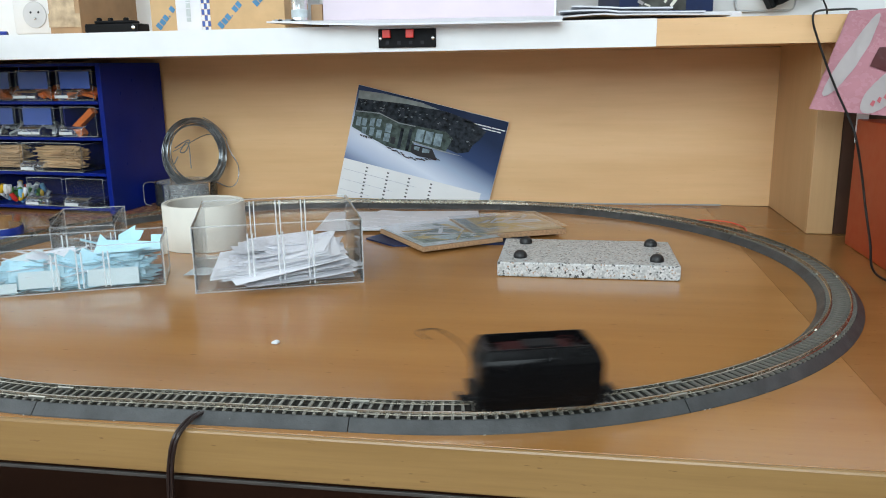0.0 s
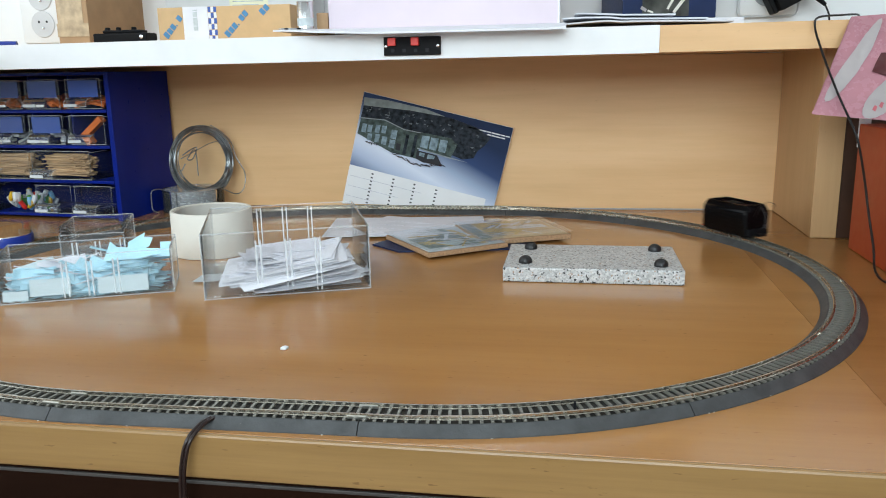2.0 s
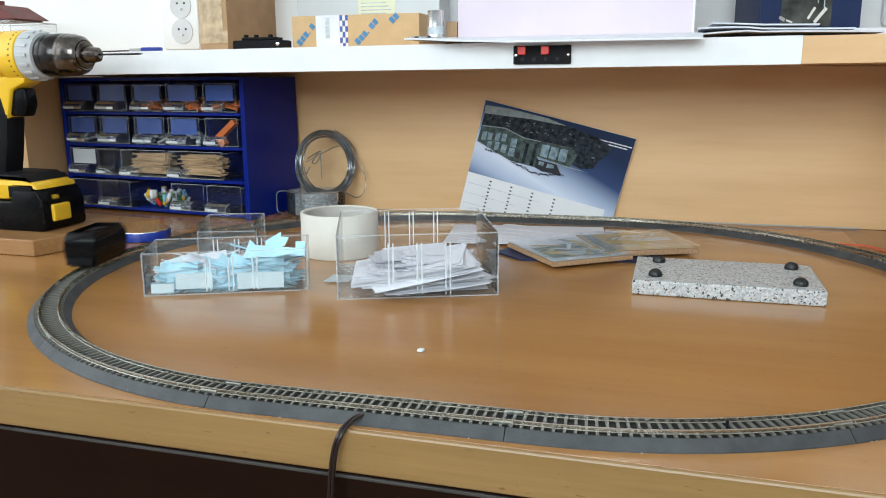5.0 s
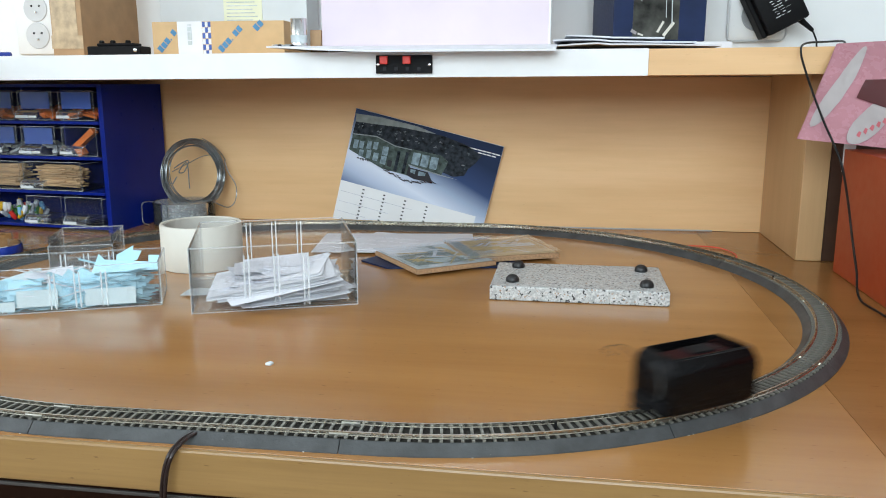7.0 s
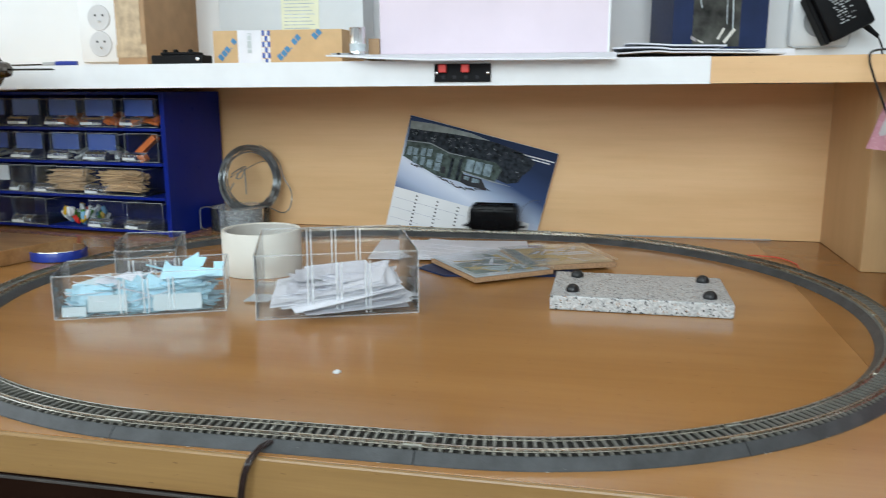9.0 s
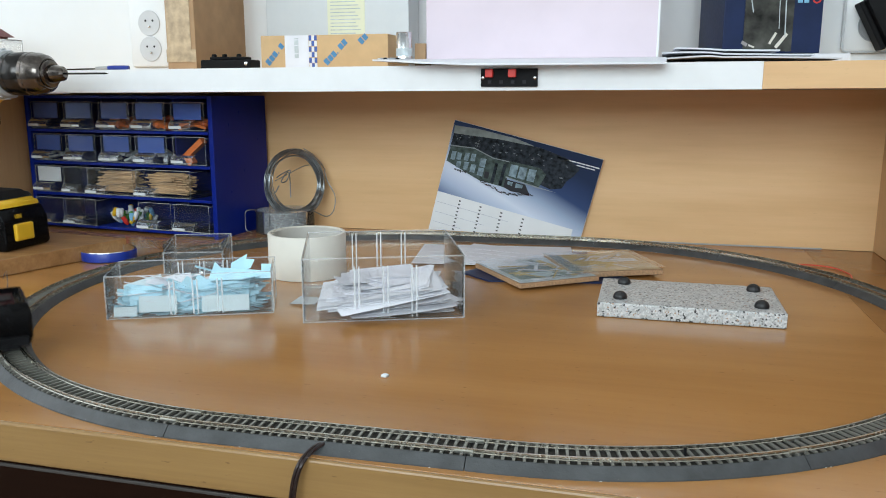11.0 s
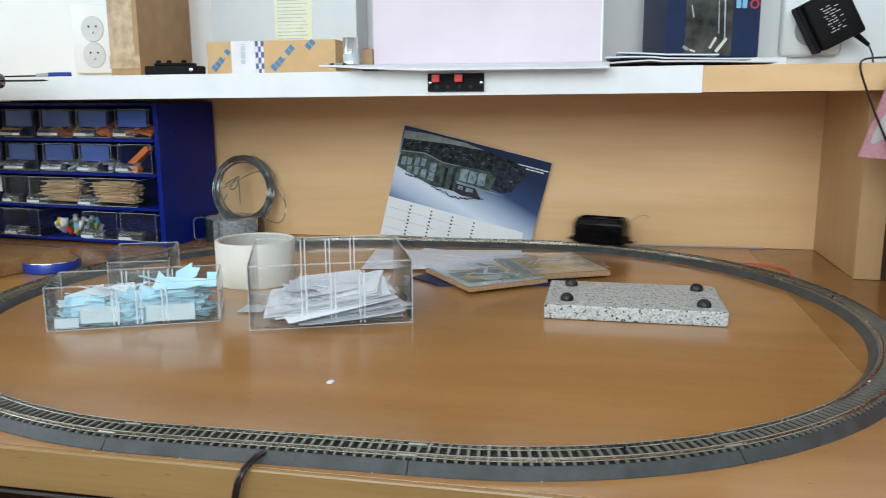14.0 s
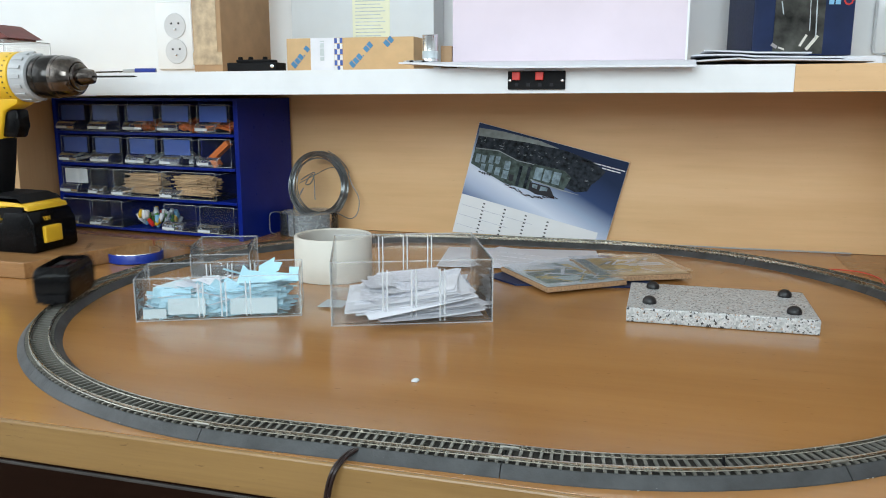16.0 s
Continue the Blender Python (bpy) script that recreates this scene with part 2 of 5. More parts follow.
CABLE_BROWN = paint("brown_cable", (0.016, 0.007, 0.006), 0.3)
GAP_BROWN = paint("dark_gap_brown", (0.06, 0.025, 0.012), 0.5, var=0.2)
CORK = paint("cork_board", (0.38, 0.23, 0.125), 0.8, var=0.35, scale=420, grain=0.2)
WIRE_GREY = paint("dark_grey_wire", (0.13, 0.13, 0.13), 0.4)
GRIT = paint("pale_ballast_chip", (0.42, 0.41, 0.38), 0.7, random_tone=0.4)
RED_WIRE = paint("red_wire", (0.65, 0.07, 0.04), 0.4)
GREEN = paint("green_plastic", (0.10, 0.30, 0.06), 0.5)


# ---- mesh helpers ----
def box(bm, x0, x1, y0, y1, z0, z1, bev=0.0, m=None):
    r = bmesh.ops.create_cube(bm, size=1)
    t = Matrix.Translation(((x0 + x1) / 2, (y0 + y1) / 2, (z0 + z1) / 2)) @ Matrix.Diagonal((x1 - x0, y1 - y0, z1 - z0, 1))
    bmesh.ops.transform(bm, matrix=(m @ t) if m else t, verts=r["verts"])
    if bev:
        es = {e for v in r["verts"] for e in v.link_edges}
        bmesh.ops.bevel(bm, geom=list(es), offset=bev, segments=2, affect="EDGES", profile=0.5)
    return bm


def one_box(x0, x1, y0, y1, z0, z1, bev=0.0, m=None):
    return box(bmesh.new(), x0, x1, y0, y1, z0, z1, bev, m)


def turned(bm, profile, seg=40, m=None, close=False):
    """A body of revolution round z from (radius, height) pairs."""
    rings = []
    for r, z in profile:
        rings.append([bm.verts.new((r * math.cos(2 * math.pi * k / seg), r * math.sin(2 * math.pi * k / seg), z)) for k in range(seg)])
    pairs = list(zip(rings, rings[1:])) + ([(rings[-1], rings[0])] if close else [])
    for a, b in pairs:
        for k in range(seg):
            bm.faces.new((a[k], a[(k + 1) % seg], b[(k + 1) % seg], b[k]))
    if not close:
        bm.faces.new(rings[0][::-1])
        bm.faces.new(rings[-1])
    if m:
        bmesh.ops.transform(bm, matrix=m, verts=[v for r in rings for v in r])
    return bm


def tube(bm, pts, r, seg=8, closed=False):
    """A round wire through the points."""
    pts = [Vector(p) for p in pts]
    n, rings, up = len(pts), [], Vector((0.13, 0.27, 0.95)).normalized()
    for i, p in enumerate(pts):
        a, b = pts[i - 1] if (i or closed) else p, pts[(i + 1) % n] if (i < n - 1 or closed) else p
        d = (b - a).normalized()
        u = d.cross(up)
        u = u.normalized() if u.length > 1e-4 else Vector((1, 0, 0))
        w = d.cross(u).normalized()
        rings.append([bm.verts.new(p + r * (math.cos(2 * math.pi * k / seg) * u + math.sin(2 * math.pi * k / seg) * w)) for k in range(seg)])
    for i in range(n if closed else n - 1):
        a, b = rings[i], rings[(i + 1) % n]
        for k in range(seg):
            bm.faces.new((a[k], a[(k + 1) % seg], b[(k + 1) % seg], b[k]))
    if not closed:
        bm.faces.new(rings[0][::-1])
        bm.faces.new(rings[-1])
    return bm


def smooth_path(pts, steps=8):
    """More points on a curve through the given ones."""
    p = [Vector(v) for v in pts]
    p = [2 * p[0] - p[1]] + p + [2 * p[-1] - p[-2]]
    out = []
    for i in range(1, len(p) - 2):
        for k in range(steps):
            t = k / steps
            out.append(0.5 * (2 * p[i] + (p[i + 1] - p[i - 1]) * t + (2 * p[i - 1] - 5 * p[i] + 4 * p[i + 1] - p[i + 2]) * t * t + (3 * p[i] - p[i - 1] - 3 * p[i + 1] + p[i + 2]) * t ** 3))
    return out + [p[-2]]


def prism(bm, outline, z0, z1, m=None, bev=0.0):
    """A plate of any outline in x, y."""
    lo, hi = [bm.verts.new((x, y, z0)) for x, y in outline], [bm.verts.new((x, y, z1)) for x, y in outline]
    n = len(outline)
    fs = [bm.faces.new(lo[::-1]), bm.faces.new(hi)] + [bm.faces.new((lo[k], lo[(k + 1) % n], hi[(k + 1) % n], hi[k])) for k in range(n)]
    bmesh.ops.recalc_face_normals(bm, faces=fs)
    if m:
        bmesh.ops.transform(bm, matrix=m, verts=lo + hi)
    if bev:
        es = {e for f in fs for e in f.edges}
        bmesh.ops.bevel(bm, geom=list(es), offset=bev, segments=2, affect="EDGES", profile=0.5)
    return bm


def finish(name, bm, material, smooth=False):
    me = bpy.data.meshes.new(name)
    bmesh.ops.recalc_face_normals(bm, faces=bm.faces[:])
    bm.to_mesh(me)
    bm.free()
    me.materials.append(material)
    if smooth:
        for f in me.polygons:
            f.use_smooth = True
        me.set_sharp_from_angle(angle=radians(38))
    return me


def part(name, bm, material, parent, label="", smooth=False):
    ob = new(name, finish(name, bm, material, smooth))
    if material in (ACRYLIC, ACRYLIC_EDGE, ACRYLIC_RIB, ACRYLIC_BASE, DRAWER, FILM, PULL):
        ob.visible_shadow = False     # clear panes let the daylight through
    ob.parent = parent
    return tagged(ob, label)


def thing(name, m, label, category, group="", kind=""):
    ob = new(name)
    ob.empty_display_size = 0.02
    ob.matrix_world = m
    return tagged(ob, label, category, group, kind)


def solo(name, bm, material, label, category, m=None, group="", kind="", smooth=False):
    ob = new(name, finish(name, bm, material, smooth))
    if m:
        ob.matrix_world = m
    return tagged(ob, label, category, group, kind)


def structure(name, bm, material, label):
    return tagged(new(name, finish(name, bm, material)), label, "structure", kind="structure")


# ---- the room ----
structure("floor", one_box(XL - 0.2, XR + 0.2, YF - 0.2, YB + 0.2, ZF - 0.1, ZF), FLOOR, "brown linoleum floor of the workroom")
structure("ceiling", one_box(XL - 0.2, XR + 0.2, YF - 0.2, YB + 0.2, ZC, ZC + 0.1), CEIL, "plain white ceiling of the workroom")
structure("wall_back", one_box(XL - 0.2, XR + 0.2, YB, YB + 0.2, ZF, ZC), PLASTER, "white painted wall behind the desk")
structure("wall_right", one_box(XR, XR + 0.2, YF, YB, ZF, ZC), PLASTER, "white painted wall of the workroom")
b = bmesh.new()
box(b, XL - 0.2, XL, YF, WIN[0], ZF, ZC)
box(b, XL - 0.2, XL, WIN[1], YB, ZF, ZC)
box(b, XL - 0.2, XL, WIN[0], WIN[1], ZF, WIN[2])
box(b, XL - 0.2, XL, WIN[0], WIN[1], WIN[3], ZC)
structure("wall_left", b, PLASTER, "white painted wall with a large window")
b = bmesh.new()
box(b, XL - 0.2, WIN2[0], YF - 0.2, YF, ZF, ZC)
box(b, WIN2[1], XR + 0.2, YF - 0.2, YF, ZF, ZC)
box(b, WIN2[0], WIN2[1], YF - 0.2, YF, ZF, WIN2[2])
box(b, WIN2[0], WIN2[1], YF - 0.2, YF, WIN2[3], ZC)
structure("wall_front", b, PLASTER, "white painted wall with a window")

# ---- the desk and its hutch ----
DX0, DX1, DY0, SEAM = -1.42, 1.3, 0.510, 0.2815
desk = thing("desk", pose(0, 0, 0), "beech laminate desk with a pale edge band and dark front", "desk")
part("desktop", one_box(DX0, SEAM - 0.00012, DY0 + 0.003, YB - 0.005, -0.028, 0, 0.0002), DESK, desk)
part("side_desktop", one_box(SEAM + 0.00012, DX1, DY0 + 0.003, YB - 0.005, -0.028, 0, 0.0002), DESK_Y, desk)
part("edge_band", one_box(DX0, DX1, DY0 - 0.0010, DY0 + 0.0029, -0.0285, 0.0003, 0.0016), EDGE, desk, "pale beech edge band")
part("front_panel", one_box(DX0 + 0.02, DX1 - 0.02, DY0 + 0.003, DY0 + 0.021, -0.70, -0.029), WENGE, desk, "dark brown front panel")
part("front_panel_edge", one_box(DX0 + 0.02, DX1 - 0.02, DY0 + 0.0010, DY0 + 0.0028, -0.0335, -0.0312, 0.0004), GREY_EDGE, desk, "thin grey top edge of the front panel")
for x in (DX0, DX1 - 0.025):
    part("leg", one_box(x, x + 0.025, DY0 + 0.03, YB - 0.02, -0.75, -0.029), WENGE, desk)

SH = 0.2525


def sz(x):
    """The height of the shelf's top at x; it rises a little to the right."""
    return SH + 0.005 * x


hutch = thing("desk_hutch", pose(0, 0, 0), "beech desk hutch with a long open shelf, white edge", "hutch")
tilt = Matrix(((1, 0, 0, 0), (0, 1, 0, 0), (0.005, 0, 1, 0), (0, 0, 0, 1)))
HX0, HX1 = -0.948, 0.403
part("back_panel", one_box(HX0 + 0.02, HX1 - 0.02, 1.305, 1.321, 0.0005, 0.2240), PANEL, hutch)
# The sides carry their shade in the wood colour.
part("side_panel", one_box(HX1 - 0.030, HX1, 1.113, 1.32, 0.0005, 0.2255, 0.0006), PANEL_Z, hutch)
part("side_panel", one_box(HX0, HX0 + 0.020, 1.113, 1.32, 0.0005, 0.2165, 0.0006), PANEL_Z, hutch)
part("shelf_board", one_box(HX0 - 0.25, HX1 + 0.0, 1.0655, 1.343, SH - 0.029, SH, 0.0, tilt), PANEL, hutch)
part("white_edge_strip", one_box(HX0 - 0.25, 0.180, 1.0630, 1.0652, SH - 0.0300, SH + 0.0008, 0.0, tilt), WHITE, hutch, "white edge strip of the shelf")
part("edge_strip", one_box(0.1803, HX1 + 0.0, 1.0638, 1.0653, SH - 0.0295, SH + 0.0003, 0.0, tilt), PANEL, hutch, "pale beech edge strip")

# ---- the railway oval ----
RAD, HALF = 0.3603, 0.0924
ARC = math.pi * RAD
ROUND = 4 * HALF + 2 * ARC
OVAL = pose(-0.122, 0.8955, 0, 0, 0, 1.43)
PROFILE = ((-0.0183, 0.0), (-0.0182, 0.0008), (-0.0128, 0.0062), (-0.0120, 0.0067), (-0.0116, 0.0058), (0.0116, 0.0058), (0.0120, 0.0067), (0.0128, 0.0062), (0.0182, 0.0008), (0.0183, 0.0))
TOP_PROFILE = ((-0.0115, 0.0056), (-0.0115, 0.0060), (0.0115, 0.0060), (0.0115, 0.0056))
GAUGE, RAIL_TOP = 0.0079, 0.0100


def on_oval(s):
    """A pose on the track's middle line in the oval's own space, s metres from the front straight's left end."""
    s %= ROUND
    if s < 2 * HALF:
        return pose(s - HALF, -RAD, 0)
    if s < 2 * HALF + ARC:
        return pose(HALF, 0, 0, 0, 0, math.degrees((s - 2 * HALF) / RAD)) @ pose(0, -RAD, 0)
    if s < 4 * HALF + ARC:
        return pose(3 * HALF + ARC - s, RAD, 0, 0, 0, 180)
    return pose(-HALF, 0, 0, 0, 0, 180 + math.degrees((s - 4 * HALF - ARC) / RAD)) @ pose(0, -RAD, 0)


def swept(profile, s0, s1, steps, shift=0.0):
    bm, rings = bmesh.new(), []
    for k in range(steps + 1):
        m = on_oval(s0 + (s1 - s0) * k / steps)
        rings.append([bm.verts.new(m @ Vector((0, -(o + shift), z))) for o, z in profile])
    n = len(profile)
    for a, b in zip(rings, rings[1:]):
        for k in range(n):
            bm.faces.new((a[k], a[(k + 1) % n], b[(k + 1) % n], b[k]))
    bm.faces.new(rings[0][::-1])
    bm.faces.new(rings[-1])
    return bm


RAIL_PROFILE = ((-0.0009, 0.0070), (-0.0009, 0.0075), (-0.0003, 0.0079), (-0.0003, 0.0090), (-0.0006, 0.0093), (-0.0006, 0.0099), (-0.0004, 0.0100), (0.0004, 0.0100), (0.0006, 0.0099), (0.0006, 0.0093), (0.0003, 0.0090), (0.0003, 0.0079), (0.0009, 0.0075), (0.0009, 0.0070))
JOINER_PROFILE = ((-0.0014, 0.0066), (-0.0014, 0.0084), (-0.0008, 0.0090), (0.0008, 0.0090), (0.0014, 0.0084), (0.0014, 0.0066))
SLEEPER_BOX = (-0.0009, 0.0009, -0.0116, 0.0116, 0.0052, 0.0074)


def sleeper_shape(bm, m=None):
    """A sleeper with the four small chairs that hold the rails."""
    box(bm, *SLEEPER_BOX, 0, m)
    for side in (-GAUGE, GAUGE):
        for d in (-0.0015, 0.0015):
            box(bm, -0.0005, 0.0005, side + d - 0.0004, side + d + 0.0004, 0.0074, 0.0078, 0, m)
    return bm


SLEEPER_MESH = finish("sleeper", sleeper_shape(bmesh.new()), SLEEPER)


def section(parent, s0, s1, apart, seed):
    """One piece of sectional track: bed, dark top, two rails, joiners and sleepers, as children of the track."""
    straight = s0 < 2 * HALF or abs(s0 - 2 * HALF - ARC) < 0.06
    steps, count = 16, (32 if straight else 30)
    sec = part("track_section", swept(PROFILE, s0 + 0.0003, s1 - 0.0003, steps), BED, parent)
    part("ballast_top", swept(TOP_PROFILE, s0 + 0.0004, s1 - 0.0004, steps), BED_TOP, sec, "dark brown-grey moulded ballast")
    rng_ = random.Random(seed)
    for side in (-GAUGE, GAUGE):
        part("rail", swept(RAIL_PROFILE, s0 + 0.0002, s1 - 0.0002, steps, side), RAIL, sec)
        off = rng_.uniform(-0.003, 0.003) + (0.004 if side < 0 else -0.004)
        part("rail_joiner", swept(JOINER_PROFILE, s0 - 0.0058 + off, s0 + 0.0058 + off, 3, side), JOINER, sec)
    bm = bmesh.new()
    for k in range(count):
        mm = on_oval(s0 + (s1 - s0) * (k + 0.5) / count)
        if apart:
            ob = new("sleeper", SLEEPER_MESH)
            ob.parent = sec
            ob.matrix_local = mm
        else:
            sleeper_shape(bm, mm)
    if apart:
        bm.free()
    else:
        tagged(part("far_sleeper", bm, SLEEPER, sec), kind="stuff")
    bm = bmesh.new()
    for k in range(7):
        m, sd, f = on_oval(rng_.uniform(s0 + 0.004, s1 - 0.004)), rng_.choice((-1, 1)), rng_.random() ** 3 * 0.7
        q = m @ pose(0, sd * (0.0183 - 0.0055 * f), 0.0055 * f, 0, 0, rng_.uniform(0, 180))
        r = rng_.uniform(0.0002, 0.00045)
        box(bm, -r * 1.6, r * 1.6, -r * 0.8, r * 0.8, -r, r * 0.5, 0, q)
    tagged(part("ballast_chip", bm, GRIT, sec, "pale grit stuck on the bed"), kind="stuff")


track = thing("model_railway_track", OVAL, "oval of model railway track on grey plastic bed", "railway track")
# the front straight, six curves, the rear straight, six curves
S_FRONT, L_STRAIGHT, L_NEAR = -0.0290, 0.1975, 0.1990
L_CURVE = (ROUND - 2 * L_STRAIGHT - 2 * L_NEAR) / 10
s_at = S_FRONT
for k in range(14):
    length = L_STRAIGHT if k in (0, 7) else L_NEAR if k in (1, 13) else L_CURVE
    section(track, s_at, s_at + length, k < 5 or k > 11, k)
    s_at += length
for x, y in ((0.2034, -0.3425), (0.4382, 0.0700), (-0.4345, 0.0800)):
    part("track_pin", one_box(x - 0.0008, x + 0.0008, y - 0.0008, y + 0.0008, 0.006, 0.0118), BLACK_MATT, track)


# ---- the little black engine that runs on it ----
def engine():
    e = thing("model_locomotive", OVAL @ pose(0, -RAD, 0), "small black model rail car with an open top", "model train")
    bm = bmesh.new()
    # (x half, y half, z) rings of the hull, which narrows to its ends above and below
    rings = [(0.031, 0.0125, 0.0118), (0.0345, 0.0160, 0.0140), (0.0365, 0.0180, 0.0210), (0.0365, 0.0185, 0.0390), (0.0352, 0.0178, 0.0440), (0.0320, 0.0150, 0.0498)]
    rows = []
    for a, b_, z in rings:
        c = 0.0016
        rows.append([bm.verts.new(v) for v in ((a, -b_ + c, z), (a, b_ - c, z), (a - c, b_, z), (-a + c, b_, z), (-a, b_ - c, z), (-a, -b_ + c, z), (-a + c, -b_, z), (a - c, -b_, z))])
    inner = [[bm.verts.new((v.co.x * 0.92, v.co.y * 0.85, z)) for v in rows[-1]] for z in (0.0498, 0.0450)]
    rows += inner
    for p, q in zip(rows, rows[1:]):
        for k in range(8):
            bm.faces.new((p[k], p[(k + 1) % 8], q[(k + 1) % 8], q[k]))
    bm.faces.new(rows[0][::-1])
    bm.faces.new(rows[-1])
    bmesh.ops.bevel(bm, geom=[x for x in bm.edges], offset=0.0008, segments=2, affect="EDGES")
    body = part("body", bm, BLACK, e, smooth=True)
    part("circuit_board", one_box(-0.022, 0.020, -0.008, 0.008, 0.0452, 0.0468, 0.0004), DARK_RED, body, "dark red part inside the open top")
    part("motor", one_box(-0.008, 0.012, -0.006, 0.006, 0.0470, 0.0485, 0.0004), BLACK_MATT, body, "black motor inside the open top")
    part("lead", tube(bmesh.new(), smooth_path([(0.012, 0.002, 0.0485), (0.018, 0.005, 0.0498), (0.023, 0.001, 0.0484), (0.026, -0.004, 0.0464)]), 0.0003, 6), DARK_RED, body, "thin dark red lead", True)
    part("chassis", one_box(-0.034, 0.034, -0.008, 0.008, 0.0118, 0.0165, 0.0008), BLACK_MATT, e)
    for sx in (-1, 1):
        part("buffer_beam", one_box(sx * 0.0375 - 0.002, sx * 0.0375 + 0.002, -0.0145, 0.0145, 0.0145, 0.0225, 0.0006), BLACK_MATT, e)
        part("coupler", box(one_box(sx * 0.043 - 0.004, sx * 0.043 + 0.004, -0.002, 0.002, 0.0150, 0.0175, 0.0004), sx * 0.046 - 0.001, sx * 0.046 + 0.001, -0.006, 0.006, 0.0150, 0.0180), BLACK_MATT, e)
        for sy in (-1, 1):
            bm = turned(bmesh.new(), [(0.0030, -0.0015), (0.0062, -0.0014), (0.0062, -0.0006), (0.0054, -0.0004), (0.0052, 0.0014), (0.0030, 0.0016)], 24, pose(sx * 0.018, sy * 0.0085, RAIL_TOP + 0.0054, 90 * sy))
            part("wheel", bm, STEEL, e, smooth=True)
        bm = bmesh.new()
        if sx < 0:
            tube(bm, smooth_path([(-0.036, 0.004, 0.036), (-0.044, 0.006, 0.048), (-0.058, 0.007, 0.057), (-0.068, 0.006, 0.056), (-0.063, 0.004, 0.052)]), 0.00035, 6)
            part("wire_end", bm, CABLE_BROWN, body, "thin loose wire")
            bm = bmesh.new()
            tube(bm, smooth_path([(-0.0372, -0.004, 0.047), (-0.0385, -0.011, 0.036), (-0.0385, -0.009, 0.024), (-0.0375, 0.000, 0.0185), (-0.0375, 0.008, 0.022)]), 0.00028, 6)
            part("wire", bm, WIRE_GREY, body, "grey wire across the end")
        else:
            bm.free()
    return e


loco = engine()


# ---- clear plastic boxes with paper ----
def clear_box(name, m, lx, ly, h, label, ribs=(), front=1.0):
    w = 0.0018
    t = thing(name, m, label, "plastic box")
    part("base", one_box(0, lx, 0, ly, 0.0006, 0.0026), ACRYLIC_BASE, t)
    part("front_wall", one_box(0, lx, 0, w, 0.0028, h * front), ACRYLIC, t)
    part("rear_wall", one_box(0, lx, ly - w, ly, 0.0028, h), ACRYLIC, t)
    part("side_wall", one_box(0, w, w + 0.0002, ly - w - 0.0002, 0.0028, h), ACRYLIC, t)
    part("side_wall", one_box(lx - w, lx, w + 0.0002, ly - w - 0.0002, 0.0028, h), ACRYLIC, t)
    bm = bmesh.new()
    r = 0.0007
    tube(bm, [(0, 0, h * front), (lx, 0, h * front), (lx, ly, h), (0, ly, h)], r, 6, True)
    tube(bm, [(0, 0, 0.001), (lx, 0, 0.001), (lx, ly, 0.001), (0, ly, 0.001)], r, 6, True)
    for x, y, hh in ((0, 0, h * front), (lx, 0, h * front), (lx, ly, h), (0, ly, h)):
        tube(bm, [(x, y, 0.001), (x, y, hh)], r, 6)
    part("rim", bm, ACRYLIC_EDGE, t, "bright moulded edges", True)
    for x in ribs:
        for dx in (-0.0022, 0.0022):
            part("rib", tube(bmesh.new(), [(x + dx, w + 0.0012, 0.003), (x + dx, w + 0.0012, h * front * 0.86)], 0.0009, 6), ACRYLIC_RIB, t)
            part("rib", tube(bmesh.new(), [(x + dx, ly - w - 0.0012, 0.003), (x + dx, ly - w - 0.0012, h * 0.97)], 0.0007, 6), ACRYLIC_RIB, t)
    return t


def heap(name, m, material, label, rng, count, lx, ly, z0, z1, long, wide, tilt_deg, spin, category="paper", bendy=0.0022, slope=0.0):
    """A loose pile of paper pieces that bend over one another."""
    bm = bmesh.new()
    for k in range(count):
        f = k / count
        a, b_ = rng.uniform(*long), rng.uniform(*wide)
        ang = rng.gauss(0, spin)
        ext = 0.5 * (abs(a * math.cos(ang)) + abs(b_ * math.sin(ang)))
        eyt = 0.5 * (abs(a * math.sin(ang)) + abs(b_ * math.cos(ang)))
        x = rng.uniform(ext, max(ext + 1e-4, lx - ext))
        y = rng.uniform(eyt, max(eyt + 1e-4, ly - eyt))
        hump = (1 - 0.35 * abs(2 * x / lx - 1) ** 2) * (1 - slope + 1.1 * slope * x / lx)
        mm = Matrix.Translation((x, y, z0 + (z1 - z0) * f * hump)) @ Matrix.Rotation(ang, 4, "Z") @ Matrix.Rotation(radians(rng.gauss(0, tilt_deg)), 4, "Y") @ Matrix.Rotation(radians(rng.gauss(0, tilt_deg * 0.6)), 4, "X")
        n = 4
        bend = rng.uniform(-1, 1) * bendy
        top, low = [], []
        for i in range(n + 1):
            u = i / n
            z = bend * (1 - (2 * u - 1) ** 2)
            for store, dz in ((top, 0.00015), (low, -0.00015)):
                store.append([bm.verts.new(mm @ Vector((a * (u - 0.5), s * b_ / 2, z + dz))) for s in (-1, 1)])
        for i in range(n):
            bm.faces.new((top[i][0], top[i + 1][0], top[i + 1][1], top[i][1]))
            bm.faces.new((low[i][1], low[i + 1][1], low[i + 1][0], low[i][0]))
            for s in (0, 1):
                bm.faces.new((top[i][s], low[i][s], low[i + 1][s], top[i + 1][s]))
        bm.faces.new((top[0][0], top[0][1], low[0][1], low[0][0]))
        bm.faces.new((top[n][0], low[n][0], low[n][1], top[n][1]))
    return solo(name, bm, material, label, category, m, kind="stuff")


